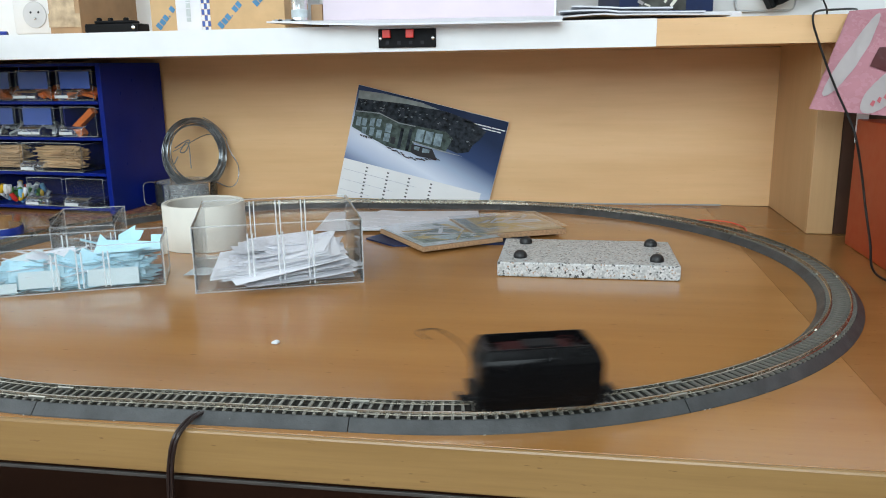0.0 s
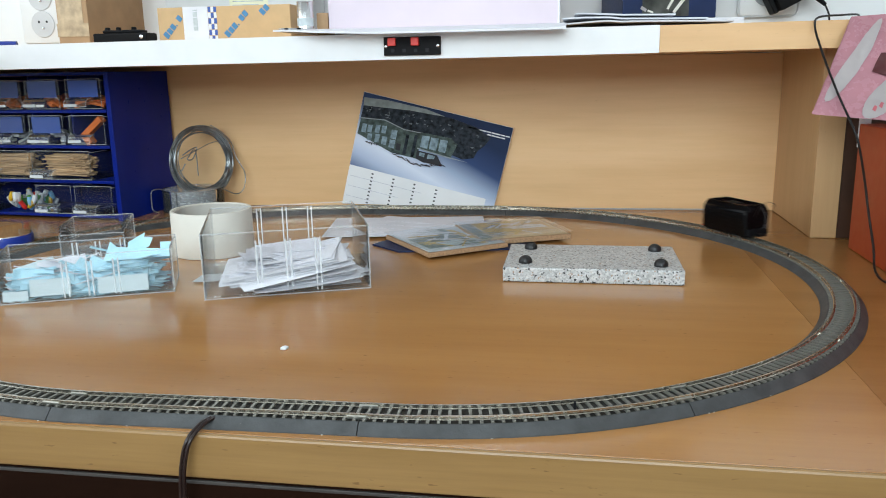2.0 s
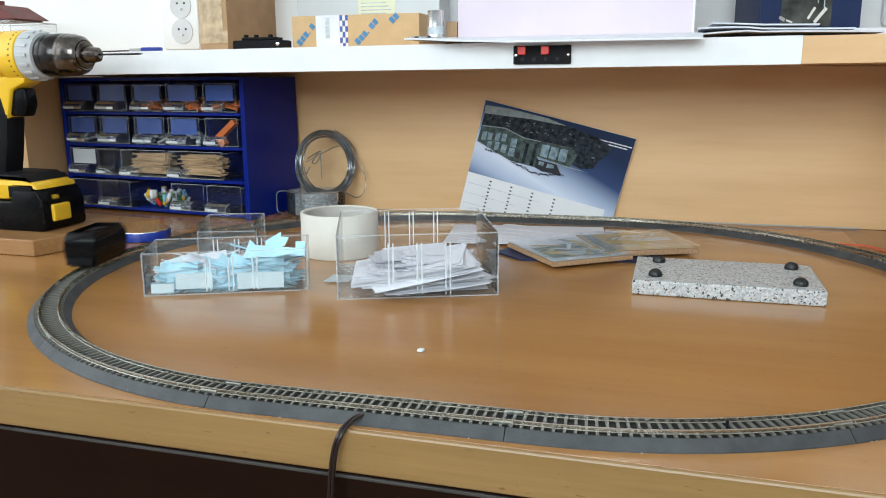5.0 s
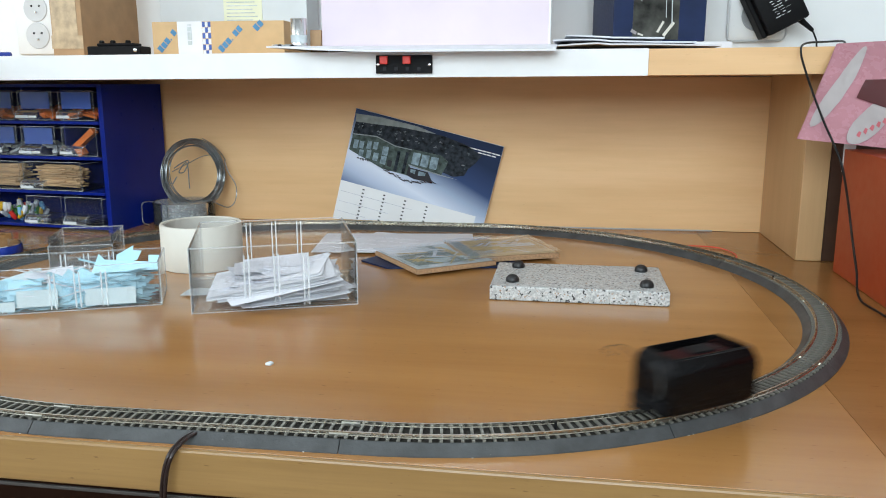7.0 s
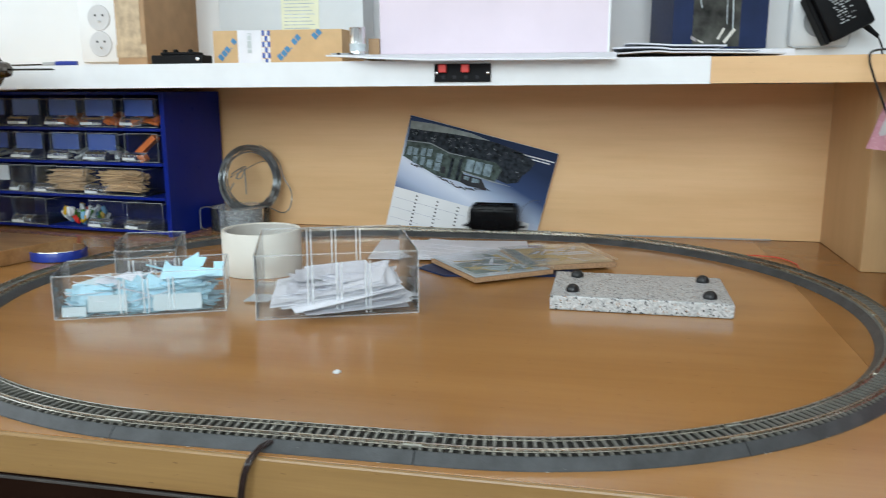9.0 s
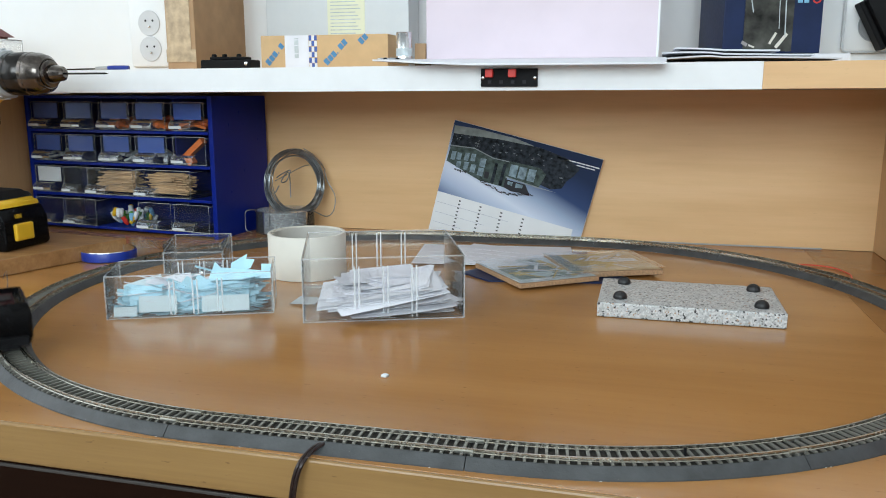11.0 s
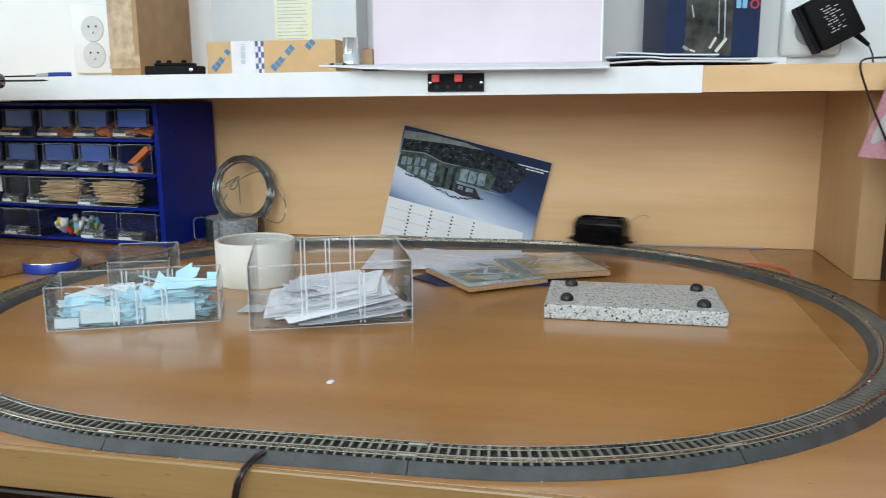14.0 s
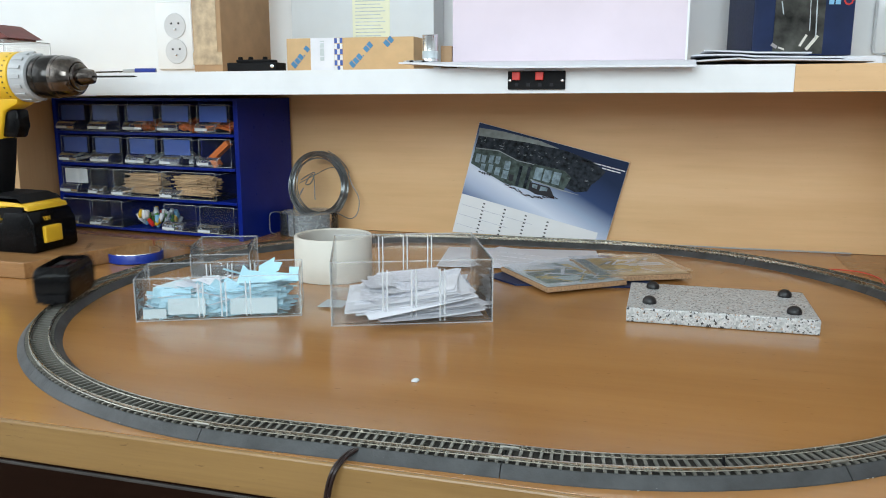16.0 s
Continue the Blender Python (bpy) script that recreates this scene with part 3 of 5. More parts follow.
GBOX = pose(-0.2548, 0.777, 0, 0, 0, 21.6)
clear_box("clear_box", GBOX, 0.157, 0.150, 0.0635, "clear plastic box with rib slots, half full of paper", (0.052, 0.080, 0.108))
rng = random.Random(4)
def fanned(name, m, material, label, rng, count, lx, ly, w_, d_, rise, fan, spin):
    """Sheets stacked at the right and sloping down to the left."""
    bm = bmesh.new()
    for k in range(count):
        f = k / count
        a, b_ = w_ * rng.uniform(0.9, 1.05), d_ * rng.uniform(0.8, 1.1)
        right = lx - rng.uniform(0.0, 0.010) - 0.012 * f
        mm = Matrix.Translation((right, ly * 0.5 + rng.uniform(-0.012, 0.012), 0.0006 + rise * f)) @ Matrix.Rotation(rng.gauss(0, spin), 4, "Z") @ Matrix.Rotation(radians(-fan * f), 4, "Y")
        sag = rng.uniform(0, 0.002)
        rows = []
        for i in range(5):
            u = i / 4
            x = -a * u
            z = -sag * math.sin(math.pi * u)
            rows.append([bm.verts.new(mm @ Vector((x, sy * b_ / 2, z + dz))) for sy in (-1, 1) for dz in (0, 0.0003)])
        for p, q in zip(rows, rows[1:]):
            for i0, i1 in ((0, 1), (1, 3), (3, 2), (2, 0)):
                bm.faces.new((p[i0], q[i0], q[i1], p[i1]))
        bm.faces.new([rows[0][i] for i in (0, 1, 3, 2)])
        bm.faces.new([rows[-1][i] for i in (2, 3, 1, 0)])
    for v in bm.verts:
        v.co.z = max(v.co.z, 0.0003)
    return solo(name, bm, material, label, "paper", m, kind="stuff")


fanned("paper_slips", GBOX @ pose(0.004, 0.004, 0.0028), PAPER, "stack of white paper slips fanned in a clear box", rng, 62, 0.146, 0.120, 0.112, 0.100, 0.026, 9, 0.10)
heap("printed_slips", GBOX @ pose(0.026, 0.008, 0.020), PRINT, "grey printed slips on top of white paper", rng, 30, 0.116, 0.128, -0.010, 0.016, (0.05, 0.085), (0.03, 0.06), 5, 0.35, bendy=0.0010, slope=0.75)

BBOX = pose(-0.4455, 0.7385, 0, 0, 0, 24.0)
clear_box("clear_tray", BBOX, 0.160, 0.066, 0.0450, "low clear plastic tray heaped with light blue paper", (0.062, 0.084, 0.108), 0.97)
heap("blue_paper_strips", BBOX @ pose(0.003, 0.003, 0.003), BLUE_PAPER, "cut light blue paper strips heaped in a tray", rng, 260, 0.154, 0.060, 0.000, 0.033, (0.030, 0.085), (0.005, 0.020), 9, 0.45, bendy=0.0012, slope=0.55)
heap("white_cards", BBOX @ pose(0.004, 0.0025, 0.004), PAPER, "white card offcuts among blue strips", rng, 44, 0.110, 0.055, 0.004, 0.034, (0.03, 0.06), (0.004, 0.014), 11, 0.4, bendy=0.001, slope=0.5)
# notched pieces that stand out of the heap
for outline, m, mat in (([(0, 0), (0.062, 0.004), (0.062, 0.019), (0.052, 0.019), (0.052, 0.012), (0.012, 0.014), (0.006, 0.020)], pose(0.096, 0.012, 0.0335, 62, 4, 4), BLUE_PAPER),
                        ([(0, 0), (0.022, 0.002), (0.028, 0.010), (0.020, 0.013), (0.022, 0.018), (0.004, 0.013)], pose(0.116, 0.030, 0.0340, 58, -14, 2), BLUE_PAPER),
                        ([(0, 0), (0.046, 0.003), (0.045, 0.013), (0.002, 0.010)], pose(0.034, 0.016, 0.0265, 52, -3, 6), PAPER),
                        ([(0, 0), (0.040, 0.006), (0.038, 0.016), (0.001, 0.012)], pose(0.012, 0.022, 0.0190, 48, -10, 3), CARD)):
    solo("notched_strip", prism(bmesh.new(), outline, 0, 0.0003, m), mat, "notched paper offcut sticking out of a heap", "paper", BBOX)
bm = bmesh.new()
for k in range(58):
    l_, w_ = rng.uniform(0.02, 0.05), rng.uniform(0.008, 0.018)
    mm = pose(rng.uniform(0.028, 0.132), rng.uniform(0.006, 0.016), rng.uniform(0.004, 0.022), rng.uniform(48, 84), rng.gauss(0, 14), rng.uniform(-8, 8))
    box(bm, -l_ / 2, l_ / 2, -w_ / 2, w_ / 2, -0.00015, 0.00015, 0, mm)
for v in bm.verts:
    v.co.z = max(v.co.z, 0.0004)
    v.co.y = max(v.co.y, 0.0005)
solo("blue_paper_slips", bm, BLUE_PAPER, "light blue slips leaning against the tray's front", "paper", BBOX @ pose(0.0, 0.003, 0.003), kind="stuff")
for x, l_, z, hgt in ((0.006, 0.022, 0.003, 0.009), (0.030, 0.036, 0.006, 0.016), (0.090, 0.046, 0.004, 0.016)):
    solo("white_card", one_box(0, l_, 0, 0.0004, 0, hgt), CARD, "small white card standing against the tray's front", "paper", BBOX @ pose(x, 0.0025, z, -8))
clear_box("small_clear_box", pose(-0.505, 0.925, 0, 0, 0, 20), 0.071, 0.066, 0.039, "small empty clear plastic box", (), 0.72)
bm = bmesh.new()
prism(bm, [(0, 0), (0.03, -0.004), (0.034, 0.012), (0.004, 0.02)], 0, 0.0005, pose(-0.298, 0.838, 0.001, 8, -6, 0))
solo("clear_offcut", bm, ACRYLIC_RIB, "thin clear plastic offcut on the desk", "offcut")

# ---- roll of tape ----
tape = thing("tape_roll", pose(-0.3395, 0.979, 0), "roll of cream paper tape standing on the desk", "tape roll")
part("tape", turned(bmesh.new(), [(0.0438, 0.001), (0.0468, 0.0004), (0.0472, 0.002), (0.0472, 0.0515), (0.0466, 0.0525), (0.0438, 0.0525)], 64, close=True), CREAM, tape, smooth=True)
part("core", turned(bmesh.new(), [(0.0415, 0.0008), (0.0436, 0.0008), (0.0436, 0.0512), (0.0415, 0.0512)], 64, close=True), CORE_GREY, tape, "grey-edged card core", True)

# ---- terrazzo slab on rubber feet, lying feet up ----
slab = thing("stone_slab", pose(0.0180, 0.8735, 0), "pale speckled terrazzo slab with four rubber feet up", "slab")
SLAB_T = 0.0150
bm = one_box(0, 0.1770, 0, 0.110, 0.0003, SLAB_T, 0.0012)
for v in bm.verts:
    v.co += Vector((noise.noise(v.co * 90), noise.noise(v.co * 90 + Vector((5, 0, 0))), 0)) * 0.0006
part("slab_body", bm, TERRAZZO, slab)
for x, y in ((0.0215, 0.022), (0.1560, 0.019), (0.0235, 0.087), (0.1560, 0.087)):
    prof = [(0.0067, SLAB_T), (0.0070, SLAB_T + 0.0015)] + [(0.0070 * math.cos(a), SLAB_T + 0.0015 + 0.0062 * math.sin(a)) for a in (0.3, 0.6, 0.9, 1.2, 1.45)]
    part("rubber_foot", turned(bmesh.new(), prof, 24, pose(x, y, 0)), RUBBER, slab, smooth=True)

# ---- wrapped boards, sheets and a booklet in the middle ----
solo("blue_booklet", prism(bmesh.new(), [(-0.155, 1.025), (-0.115, 0.990), (0.045, 1.020), (0.03, 1.10), (-0.12, 1.10)], 0.0004, 0.0022), NAVY_BOX, "dark blue booklet lying under wrapped boards", "booklet")
rng = random.Random(9)


def sheet(name, m, lx, ly, material, label, bars=0):
    t = solo(name, one_box(-lx / 2, lx / 2, -ly / 2, ly / 2, 0, 0.0005), material, label, "paper", m)
    for k in range(bars):
        part("print_line", one_box(-lx * 0.42, lx * (0.1 + 0.3 * rng.random()), -ly * 0.4 + ly * 0.8 * k / bars, -ly * 0.4 + ly * 0.8 * k / bars + 0.0016, 0.0006, 0.0008), PRINT, t)
    return t


sheet("paper_sheet", pose(-0.135, 1.135, 0.0030, 0, 0, 8), 0.21, 0.13, PAPER, "white printed sheet on the desk", 5)
sheet("paper_sheet", pose(-0.10, 1.12, 0.0042, 0, 0, -14), 0.19, 0.12, PAPER, "grey printed sheet on the desk", 4)


def kit(m, lx, ly, h, label, prints):
    t = thing("wrapped_board", m, label, "board")
    part("board", one_box(0, lx, 0, ly, 0, h, 0.0008), CORK, t, "speckled brown cork core")
    for i, (x0, x1, y0, y1, mt) in enumerate(prints):
        part("print", one_box(x0 * lx, x1 * lx, y0 * ly, y1 * ly, h + 0.0003 + 0.0002 * i, h + 0.0004 + 0.0002 * i), mt, t)
    for i in range(30):
        a, w_ = rng.uniform(-60, 60), rng.uniform(0.006, 0.022)
        x, y = rng.uniform(0.022, lx - 0.022), rng.uniform(0.022, ly - 0.022)
        part("print", one_box(-w_, w_, -rng.uniform(0.0006, 0.003), rng.uniform(0.0006, 0.003), h + 0.0012 + 0.00005 * i, h + 0.00123 + 0.00005 * i, 0, pose(x, y, 0, 0, 0, a)), rng.choice((PAPER, GREYBLUE, TEAL, MUSTARD, BEIGE, PAPER, PRINT)), t)
    bm = bmesh.new()
    n = 10
    g = [[bm.verts.new((-0.002 + (lx + 0.004) * i / n, -0.002 + (ly + 0.004) * j / n, h + 0.0034 + 0.0013 * noise.noise(Vector((i * 0.9, j * 0.9, lx * 50))))) for j in range(n + 1)] for i in range(n + 1)]
    for i in range(n):
        for j in range(n):
            bm.faces.new((g[i][j], g[i + 1][j], g[i + 1][j + 1], g[i][j + 1]))
    part("film", bm, FILM, t, "crinkled clear film", True)
    return t


TEAL = paint("dull_green_print", (0.16, 0.20, 0.17), 0.5, var=0.5, scale=90)
MUSTARD = paint("mustard_print", (0.58, 0.40, 0.08), 0.5, var=0.15)
BEIGE = paint("beige_print", (0.62, 0.48, 0.30), 0.5, var=0.1)
GREYBLUE = paint("grey_blue_print", (0.50, 0.55, 0.57), 0.4, var=0.25, scale=70)
kit(pose(-0.072, 0.955, 0.0030, 0, 0, 37), 0.105, 0.120, 0.0055, "film-wrapped board with green and yellow print",
    [(0.02, 0.98, 0.02, 0.98, GREYBLUE), (0.1, 0.7, 0.15, 0.7, TEAL), (0.72, 0.8, 0.1, 0.85, MUSTARD), (0.2, 0.45, 0.05, 0.12, PAPER), (0.05, 0.50, 0.62, 0.97, PAPER), (0.30, 0.92, 0.16, 0.34, CARD), (0.62, 0.70, 0.1, 0.9, TEAL)])
kit(pose(-0.022, 1.019, 0.0035, 0, 0, 25), 0.118, 0.105, 0.0065, "film-wrapped board with beige and mustard print",
    [(0.02, 0.98, 0.02, 0.98, BEIGE), (0.04, 0.16, 0.05, 0.95, TEAL), (0.18, 0.62, 0.3, 0.95, MUSTARD), (0.64, 0.95, 0.3, 0.8, KRAFT), (0.5, 0.9, 0.45, 0.62, PAPER)])

# ---- calendar propped against the back panel ----
CAL = Matrix(((0.9705, -0.241, 0, -0.2305), (0, 0, 1, 1.2970), (-0.241, -0.9705, 0, 0.1785), (0, 0, 0, 1)))
CW, CB = 0.234, 0.1140
PIC, pt_, pb, pn, pl = nodes("calendar_photo")
co = pn.new("ShaderNodeTexCoord")
sp = pn.new("ShaderNodeSeparateXYZ")
pl.new(co.outputs["Object"], sp.inputs[0])
mr = pn.new("ShaderNodeMapRange")
mr.inputs["From Min"].default_value, mr.inputs["From Max"].default_value = 0.0, CB * 1.4
ad = pn.new("ShaderNodeMath")
ad.operation = "MULTIPLY_ADD"
ad.inputs[1].default_value, ad.inputs[2].default_value = -0.30, 0.045
pl.new(sp.outputs[0], ad.inputs[0])
ad2 = pn.new("ShaderNodeMath")
ad2.operation = "ADD"
pl.new(sp.outputs[1], ad2.inputs[0])
pl.new(ad.outputs[0], ad2.inputs[1])
pl.new(ad2.outputs[0], mr.inputs["Value"])
pl.new(ramp(pn, pl, mr.outputs[0], [(0.10, (0.014, 0.026, 0.070)), (0.36, (0.034, 0.062, 0.155)), (0.53, (0.33, 0.41, 0.56)), (0.70, (0.66, 0.72, 0.84)), (0.86, (0.42, 0.50, 0.66)), (1.0, (0.12, 0.17, 0.31))]), pb.inputs["Base Color"])
pb.inputs["Roughness"].default_value = 0.4
pb.inputs["Specular IOR Level"].default_value = 0.12
cal = thing("wall_calendar", CAL, "photo calendar upside down, leaning against the back panel", "calendar")


def cut(u0, u1, v0, v1, w0, w1):
    """A plate of the calendar, cut off level just above the desk."""
    def zof(u, v):
        return 0.1785 - 0.241 * u - 0.9705 * v
    def vmax(u):
        return (0.1785 - 0.0012 - 0.241 * u) / 0.9705
    return prism(bmesh.new(), [(u0, v0), (u1, v0), (u1, min(v1, vmax(u1))), (u0, min(v1, vmax(u0)))], w0, w1)


part("page", cut(0, CW, 0, 0.178, 0, 0.0018), WHITE, cal, "white date page")
part("photo", cut(0.0003, CW - 0.0003, 0.0003, CB, -0.0006, -0.0002), PIC, cal, "dark blue winter photo of a railcar")
part("photo_margin", cut(0.219, CW - 0.0003, CB + 0.0001, 0.178, -0.0006, -0.0002), PIC, cal)
FOREST = paint("photo_forest", (0.020, 0.025, 0.033), 0.35, var=0.9, scale=150, spec=0.1)
DABS = paint("photo_snowy_twigs", (0.10, 0.12, 0.135), 0.4, var=0.6, scale=200)
RAILCAR = paint("photo_railcar", (0.060, 0.082, 0.075), 0.35, var=0.6, scale=130, spec=0.12)
ROOFLINE = paint("photo_snowy_roof", (0.24, 0.27, 0.29), 0.4, var=0.3, scale=90)
GLASSY = paint("photo_windows", (0.20, 0.27, 0.31), 0.35, var=0.5, scale=150, spec=0.12)
SKY_PRINT = paint("photo_sky_print", (0.20, 0.23, 0.225), 0.4, var=0.35, scale=60)


def plate(name, outline, level, mat):
    part(name, prism(bmesh.new(), outline, -0.0006 - 0.0004 * level, -0.0003 - 0.0004 * level), mat, cal)


plate("photo_sky", [(0.002, 0.008), (0.04, 0.004), (0.10, 0.0035), (0.13, 0.0075), (0.076, 0.012), (0.004, 0.022)], 1, SKY_PRINT)
plate("photo_forest", [(0.004, 0.020), (0.030, 0.017), (0.076, 0.011), (0.14, 0.0075), (0.18, 0.012), (0.205, 0.022), (0.198, 0.036), (0.190, 0.046), (0.186, 0.058), (0.170, 0.064), (0.145, 0.060), (0.10, 0.045), (0.003, 0.042)], 2, FOREST)
plate("photo_railcar", [(0.004, 0.038), (0.041, 0.033), (0.073, 0.040), (0.099, 0.039), (0.146, 0.037), (0.158, 0.044), (0.152, 0.066), (0.147, 0.0655), (0.102, 0.064), (0.100, 0.080), (0.060, 0.080), (0.0027, 0.064)], 3, RAILCAR)
plate("photo_roofline", [(0.004, 0.0385), (0.041, 0.0335), (0.073, 0.0405), (0.099, 0.0395), (0.099, 0.0405), (0.073, 0.0418), (0.041, 0.0348), (0.004, 0.040)], 4, ROOFLINE)
plate("photo_roofline", [(0.099, 0.0630), (0.147, 0.0655), (0.180, 0.0665), (0.147, 0.0675), (0.099, 0.0645)], 4, ROOFLINE)
for x_, y_, w_, h_ in ((0.008, 0.047, 0.007, 0.013), (0.017, 0.047, 0.007, 0.011), (0.029, 0.044, 0.007, 0.012), (0.039, 0.043, 0.007, 0.011), (0.031, 0.058, 0.007, 0.012), (0.042, 0.059, 0.008, 0.012),
                       (0.0545, 0.046, 0.009, 0.013), (0.0545, 0.061, 0.009, 0.012), (0.019, 0.060, 0.007, 0.010), (0.1025, 0.0430, 0.0115, 0.0180), (0.1165, 0.0428, 0.0115, 0.0180), (0.1310, 0.0426, 0.0115, 0.0180)):
    plate("photo_window", [(x_, y_), (x_ + w_, y_ - 0.001), (x_ + w_, y_ + h_), (x_, y_ + h_)], 4, GLASSY)
plate("photo_door", [(0.066, 0.064), (0.073, 0.064), (0.073, 0.074), (0.066, 0.074)], 4, INK)
plate("photo_door", [(0.078, 0.047), (0.083, 0.047), (0.083, 0.078), (0.078, 0.078)], 4, FOREST)
plate("photo_door", [(0.091, 0.045), (0.096, 0.045), (0.096, 0.079), (0.091, 0.079)], 4, FOREST)
plate("photo_front", [(0.099, 0.067), (0.131, 0.067), (0.142, 0.081), (0.112, 0.083), (0.100, 0.080)], 4, INK)
plate("photo_window", [(0.104, 0.069), (0.112, 0.069), (0.112, 0.075), (0.104, 0.074)], 5, GLASSY)
plate("photo_window", [(0.117, 0.069), (0.128, 0.069), (0.128, 0.074), (0.117, 0.076)], 5, GLASSY)
crng = random.Random(31)
for k in range(46):
    x_, w_, h_ = crng.uniform(0.008, 0.185), crng.uniform(0.0012, 0.005), crng.uniform(0.0006, 0.0016)
    y_ = crng.uniform(max(0.018 - 0.08 * x_, 0.012) + 0.002, 0.030 if x_ < 0.15 else 0.05)
    plate("photo_twig", [(x_, y_), (x_ + w_, y_ + crng.uniform(-0.002, 0.002)), (x_ + w_ * 0.8, y_ + h_), (x_ + 0.1 * w_, y_ + h_)], 4.5, DABS)
for k in range(30):
    f_ = k / 29
    x_, y_ = 0.062 + 0.080 * f_, 0.0785 + 0.008 * math.sin(3.1 * f_) + crng.uniform(-0.0022, 0.0022)
    plate("photo_snowplough", [(x_, y_), (x_ + 0.005, y_ + crng.uniform(0, 0.002)), (x_ + 0.005, y_ + 0.0022), (x_ + 0.001, y_ + 0.0016)], 6, INK if k % 3 else DARK_RED)
for k in range(5):
    plate("photo_rocks", [(0.018 + 0.004 * k, 0.072 + 0.001 * (k % 2)), (0.0215 + 0.004 * k, 0.072), (0.021 + 0.004 * k, 0.0745 + 0.001 * (k % 3)), (0.018 + 0.004 * k, 0.0735)], 6, INK)
for u0, u1, v in ((0.168, 0.226, 0.0135), (0.198, 0.226, 0.0175)):
    k = u0
    while k < u1:
        part("print_bar", cut(k, k + 0.0062, v, v + 0.0017, -0.0014, -0.0011), WHITE, cal)
        k += 0.0072
for col, u in enumerate((0.037, 0.071, 0.105, 0.140)):
    for row in range(9):
        v = CB + 0.005 + 0.0058 * row
        if v + 0.003 < (0.1765 - 0.241 * u) / 0.9705:
            part("date_bar", cut(u, u + 0.0032, v, v + 0.0020, -0.0006, -0.0002), INK, cal)
for k in range(3):
    v = CB + 0.016 + 0.016 * k
    part("page_line", cut(0.004, 0.12 - 0.035 * k, v, v + 0.0007, -0.0009, -0.0007), PRINT, cal)


# ---- wire coil on a clear spool ----
spool = thing("wire_spool", pose(-0.4985, 1.250, 0), "clear flat container filled with grey wire", "spool")
part("container", turned(bmesh.new(), [(0.0455, 0.0008), (0.0468, 0.002), (0.0470, 0.004), (0.0462, 0.007), (0.0462, 0.031), (0.0470, 0.034), (0.0466, 0.0365), (0.0448, 0.0365), (0.0445, 0.034), (0.0445, 0.002)], 48, close=True), ACRYLIC, spool, smooth=True)
bm = bmesh.new()
rng = random.Random(2)
for k in range(13):
    tube(bm, [((0.0425 - 0.0006 * (k % 2)) * math.cos(a), (0.0425 - 0.0006 * (k % 2)) * math.sin(a), 0.0030 + 0.0025 * k) for a in [2 * math.pi * i / 40 for i in range(40)]], 0.0013, 6, True)
tagged(part("wire_winding", bm, WINDING, spool, "grey wire winding", True), kind="stuff")
part("inner_core", turned(bmesh.new(), [(0.027, 0.001), (0.027, 0.033), (0.025, 0.033), (0.025, 0.001)], 32, close=True), GREY_PLASTIC, spool, smooth=True)
part("lid", turned(bmesh.new(), [(0.0440, 0.0352), (0.0440, 0.0358), (0.030, 0.0362)], 40), ACRYLIC_EDGE, spool, "clear lid", True)
part("clip", tube(bmesh.new(), smooth_path([(-0.036, -0.028, 0.0375), (-0.045, -0.031, 0.0380), (-0.0525, -0.032, 0.034), (-0.0535, -0.032, 0.020), (-0.0525, -0.032, 0.006), (-0.044, -0.030, 0.0015)]), 0.0010, 6), STEEL, spool)
part("seam_wire", tube(bmesh.new(), [(-0.004, -0.0475, 0.002), (-0.004, -0.0475, 0.036)], 0.0008, 6), STEEL, spool)
coil = thing("wire_coil", pose(-0.4825, 1.256, 0.0790, -12, 16, 44), "coil of galvanised wire leaning on the back panel", "wire coil")
bm = bmesh.new()
for k in range(26):
    r = 0.0490 + rng.gauss(0, 0.0024)
    cx, cz, cy = rng.gauss(0, 0.0014), rng.gauss(0, 0.0014) - (r - 0.0485) * 0.3, rng.gauss(0, 0.0028)
    wob = rng.uniform(0, 6.28)
    tube(bm, [(cx + 0.90 * r * math.cos(a), cy + 0.0016 * math.sin(2 * a + wob), cz + r * math.sin(a)) for a in [2 * math.pi * i / 48 for i in range(48)]], 0.0008, 6, True)
tagged(part("wire_winding", bm, STEEL, coil, smooth=True), kind="stuff")
bm = bmesh.new()
tube(bm, smooth_path([(0.044, -0.004, 0.030), (0.052, -0.008, 0.012), (0.066, -0.012, -0.008), (0.068, -0.012, -0.032), (0.058, -0.010, -0.044), (0.036, -0.008, -0.040)]), 0.0008, 6)
tube(bm, smooth_path([(0.004, -0.004, 0.056), (0.020, -0.006, 0.050), (0.036, -0.006, 0.040), (0.046, -0.005, 0.030)]), 0.0007, 6)
tube(bm, smooth_path([(-0.034, -0.003, -0.006), (-0.012, -0.004, 0.012), (0.012, -0.004, 0.030), (0.040, -0.004, 0.038)]), 0.0006, 6)
part("loose_end", bm, STEEL, coil, "thin loose wire ends")
bm = bmesh.new()
tube(bm, smooth_path([(-0.032, -0.003, 0.000), (-0.022, -0.004, 0.010), (-0.012, -0.004, 0.016), (-0.016, -0.004, -0.002), (-0.024, -0.004, -0.004), (-0.014, -0.004, 0.012), (-0.004, -0.004, -0.026)]), 0.0009, 6)
tube(bm, smooth_path([(-0.030, -0.003, -0.024), (-0.026, -0.003, -0.012)]), 0.0009, 6)
part("tie_wire", bm, STEEL, coil, "bent tie wire")

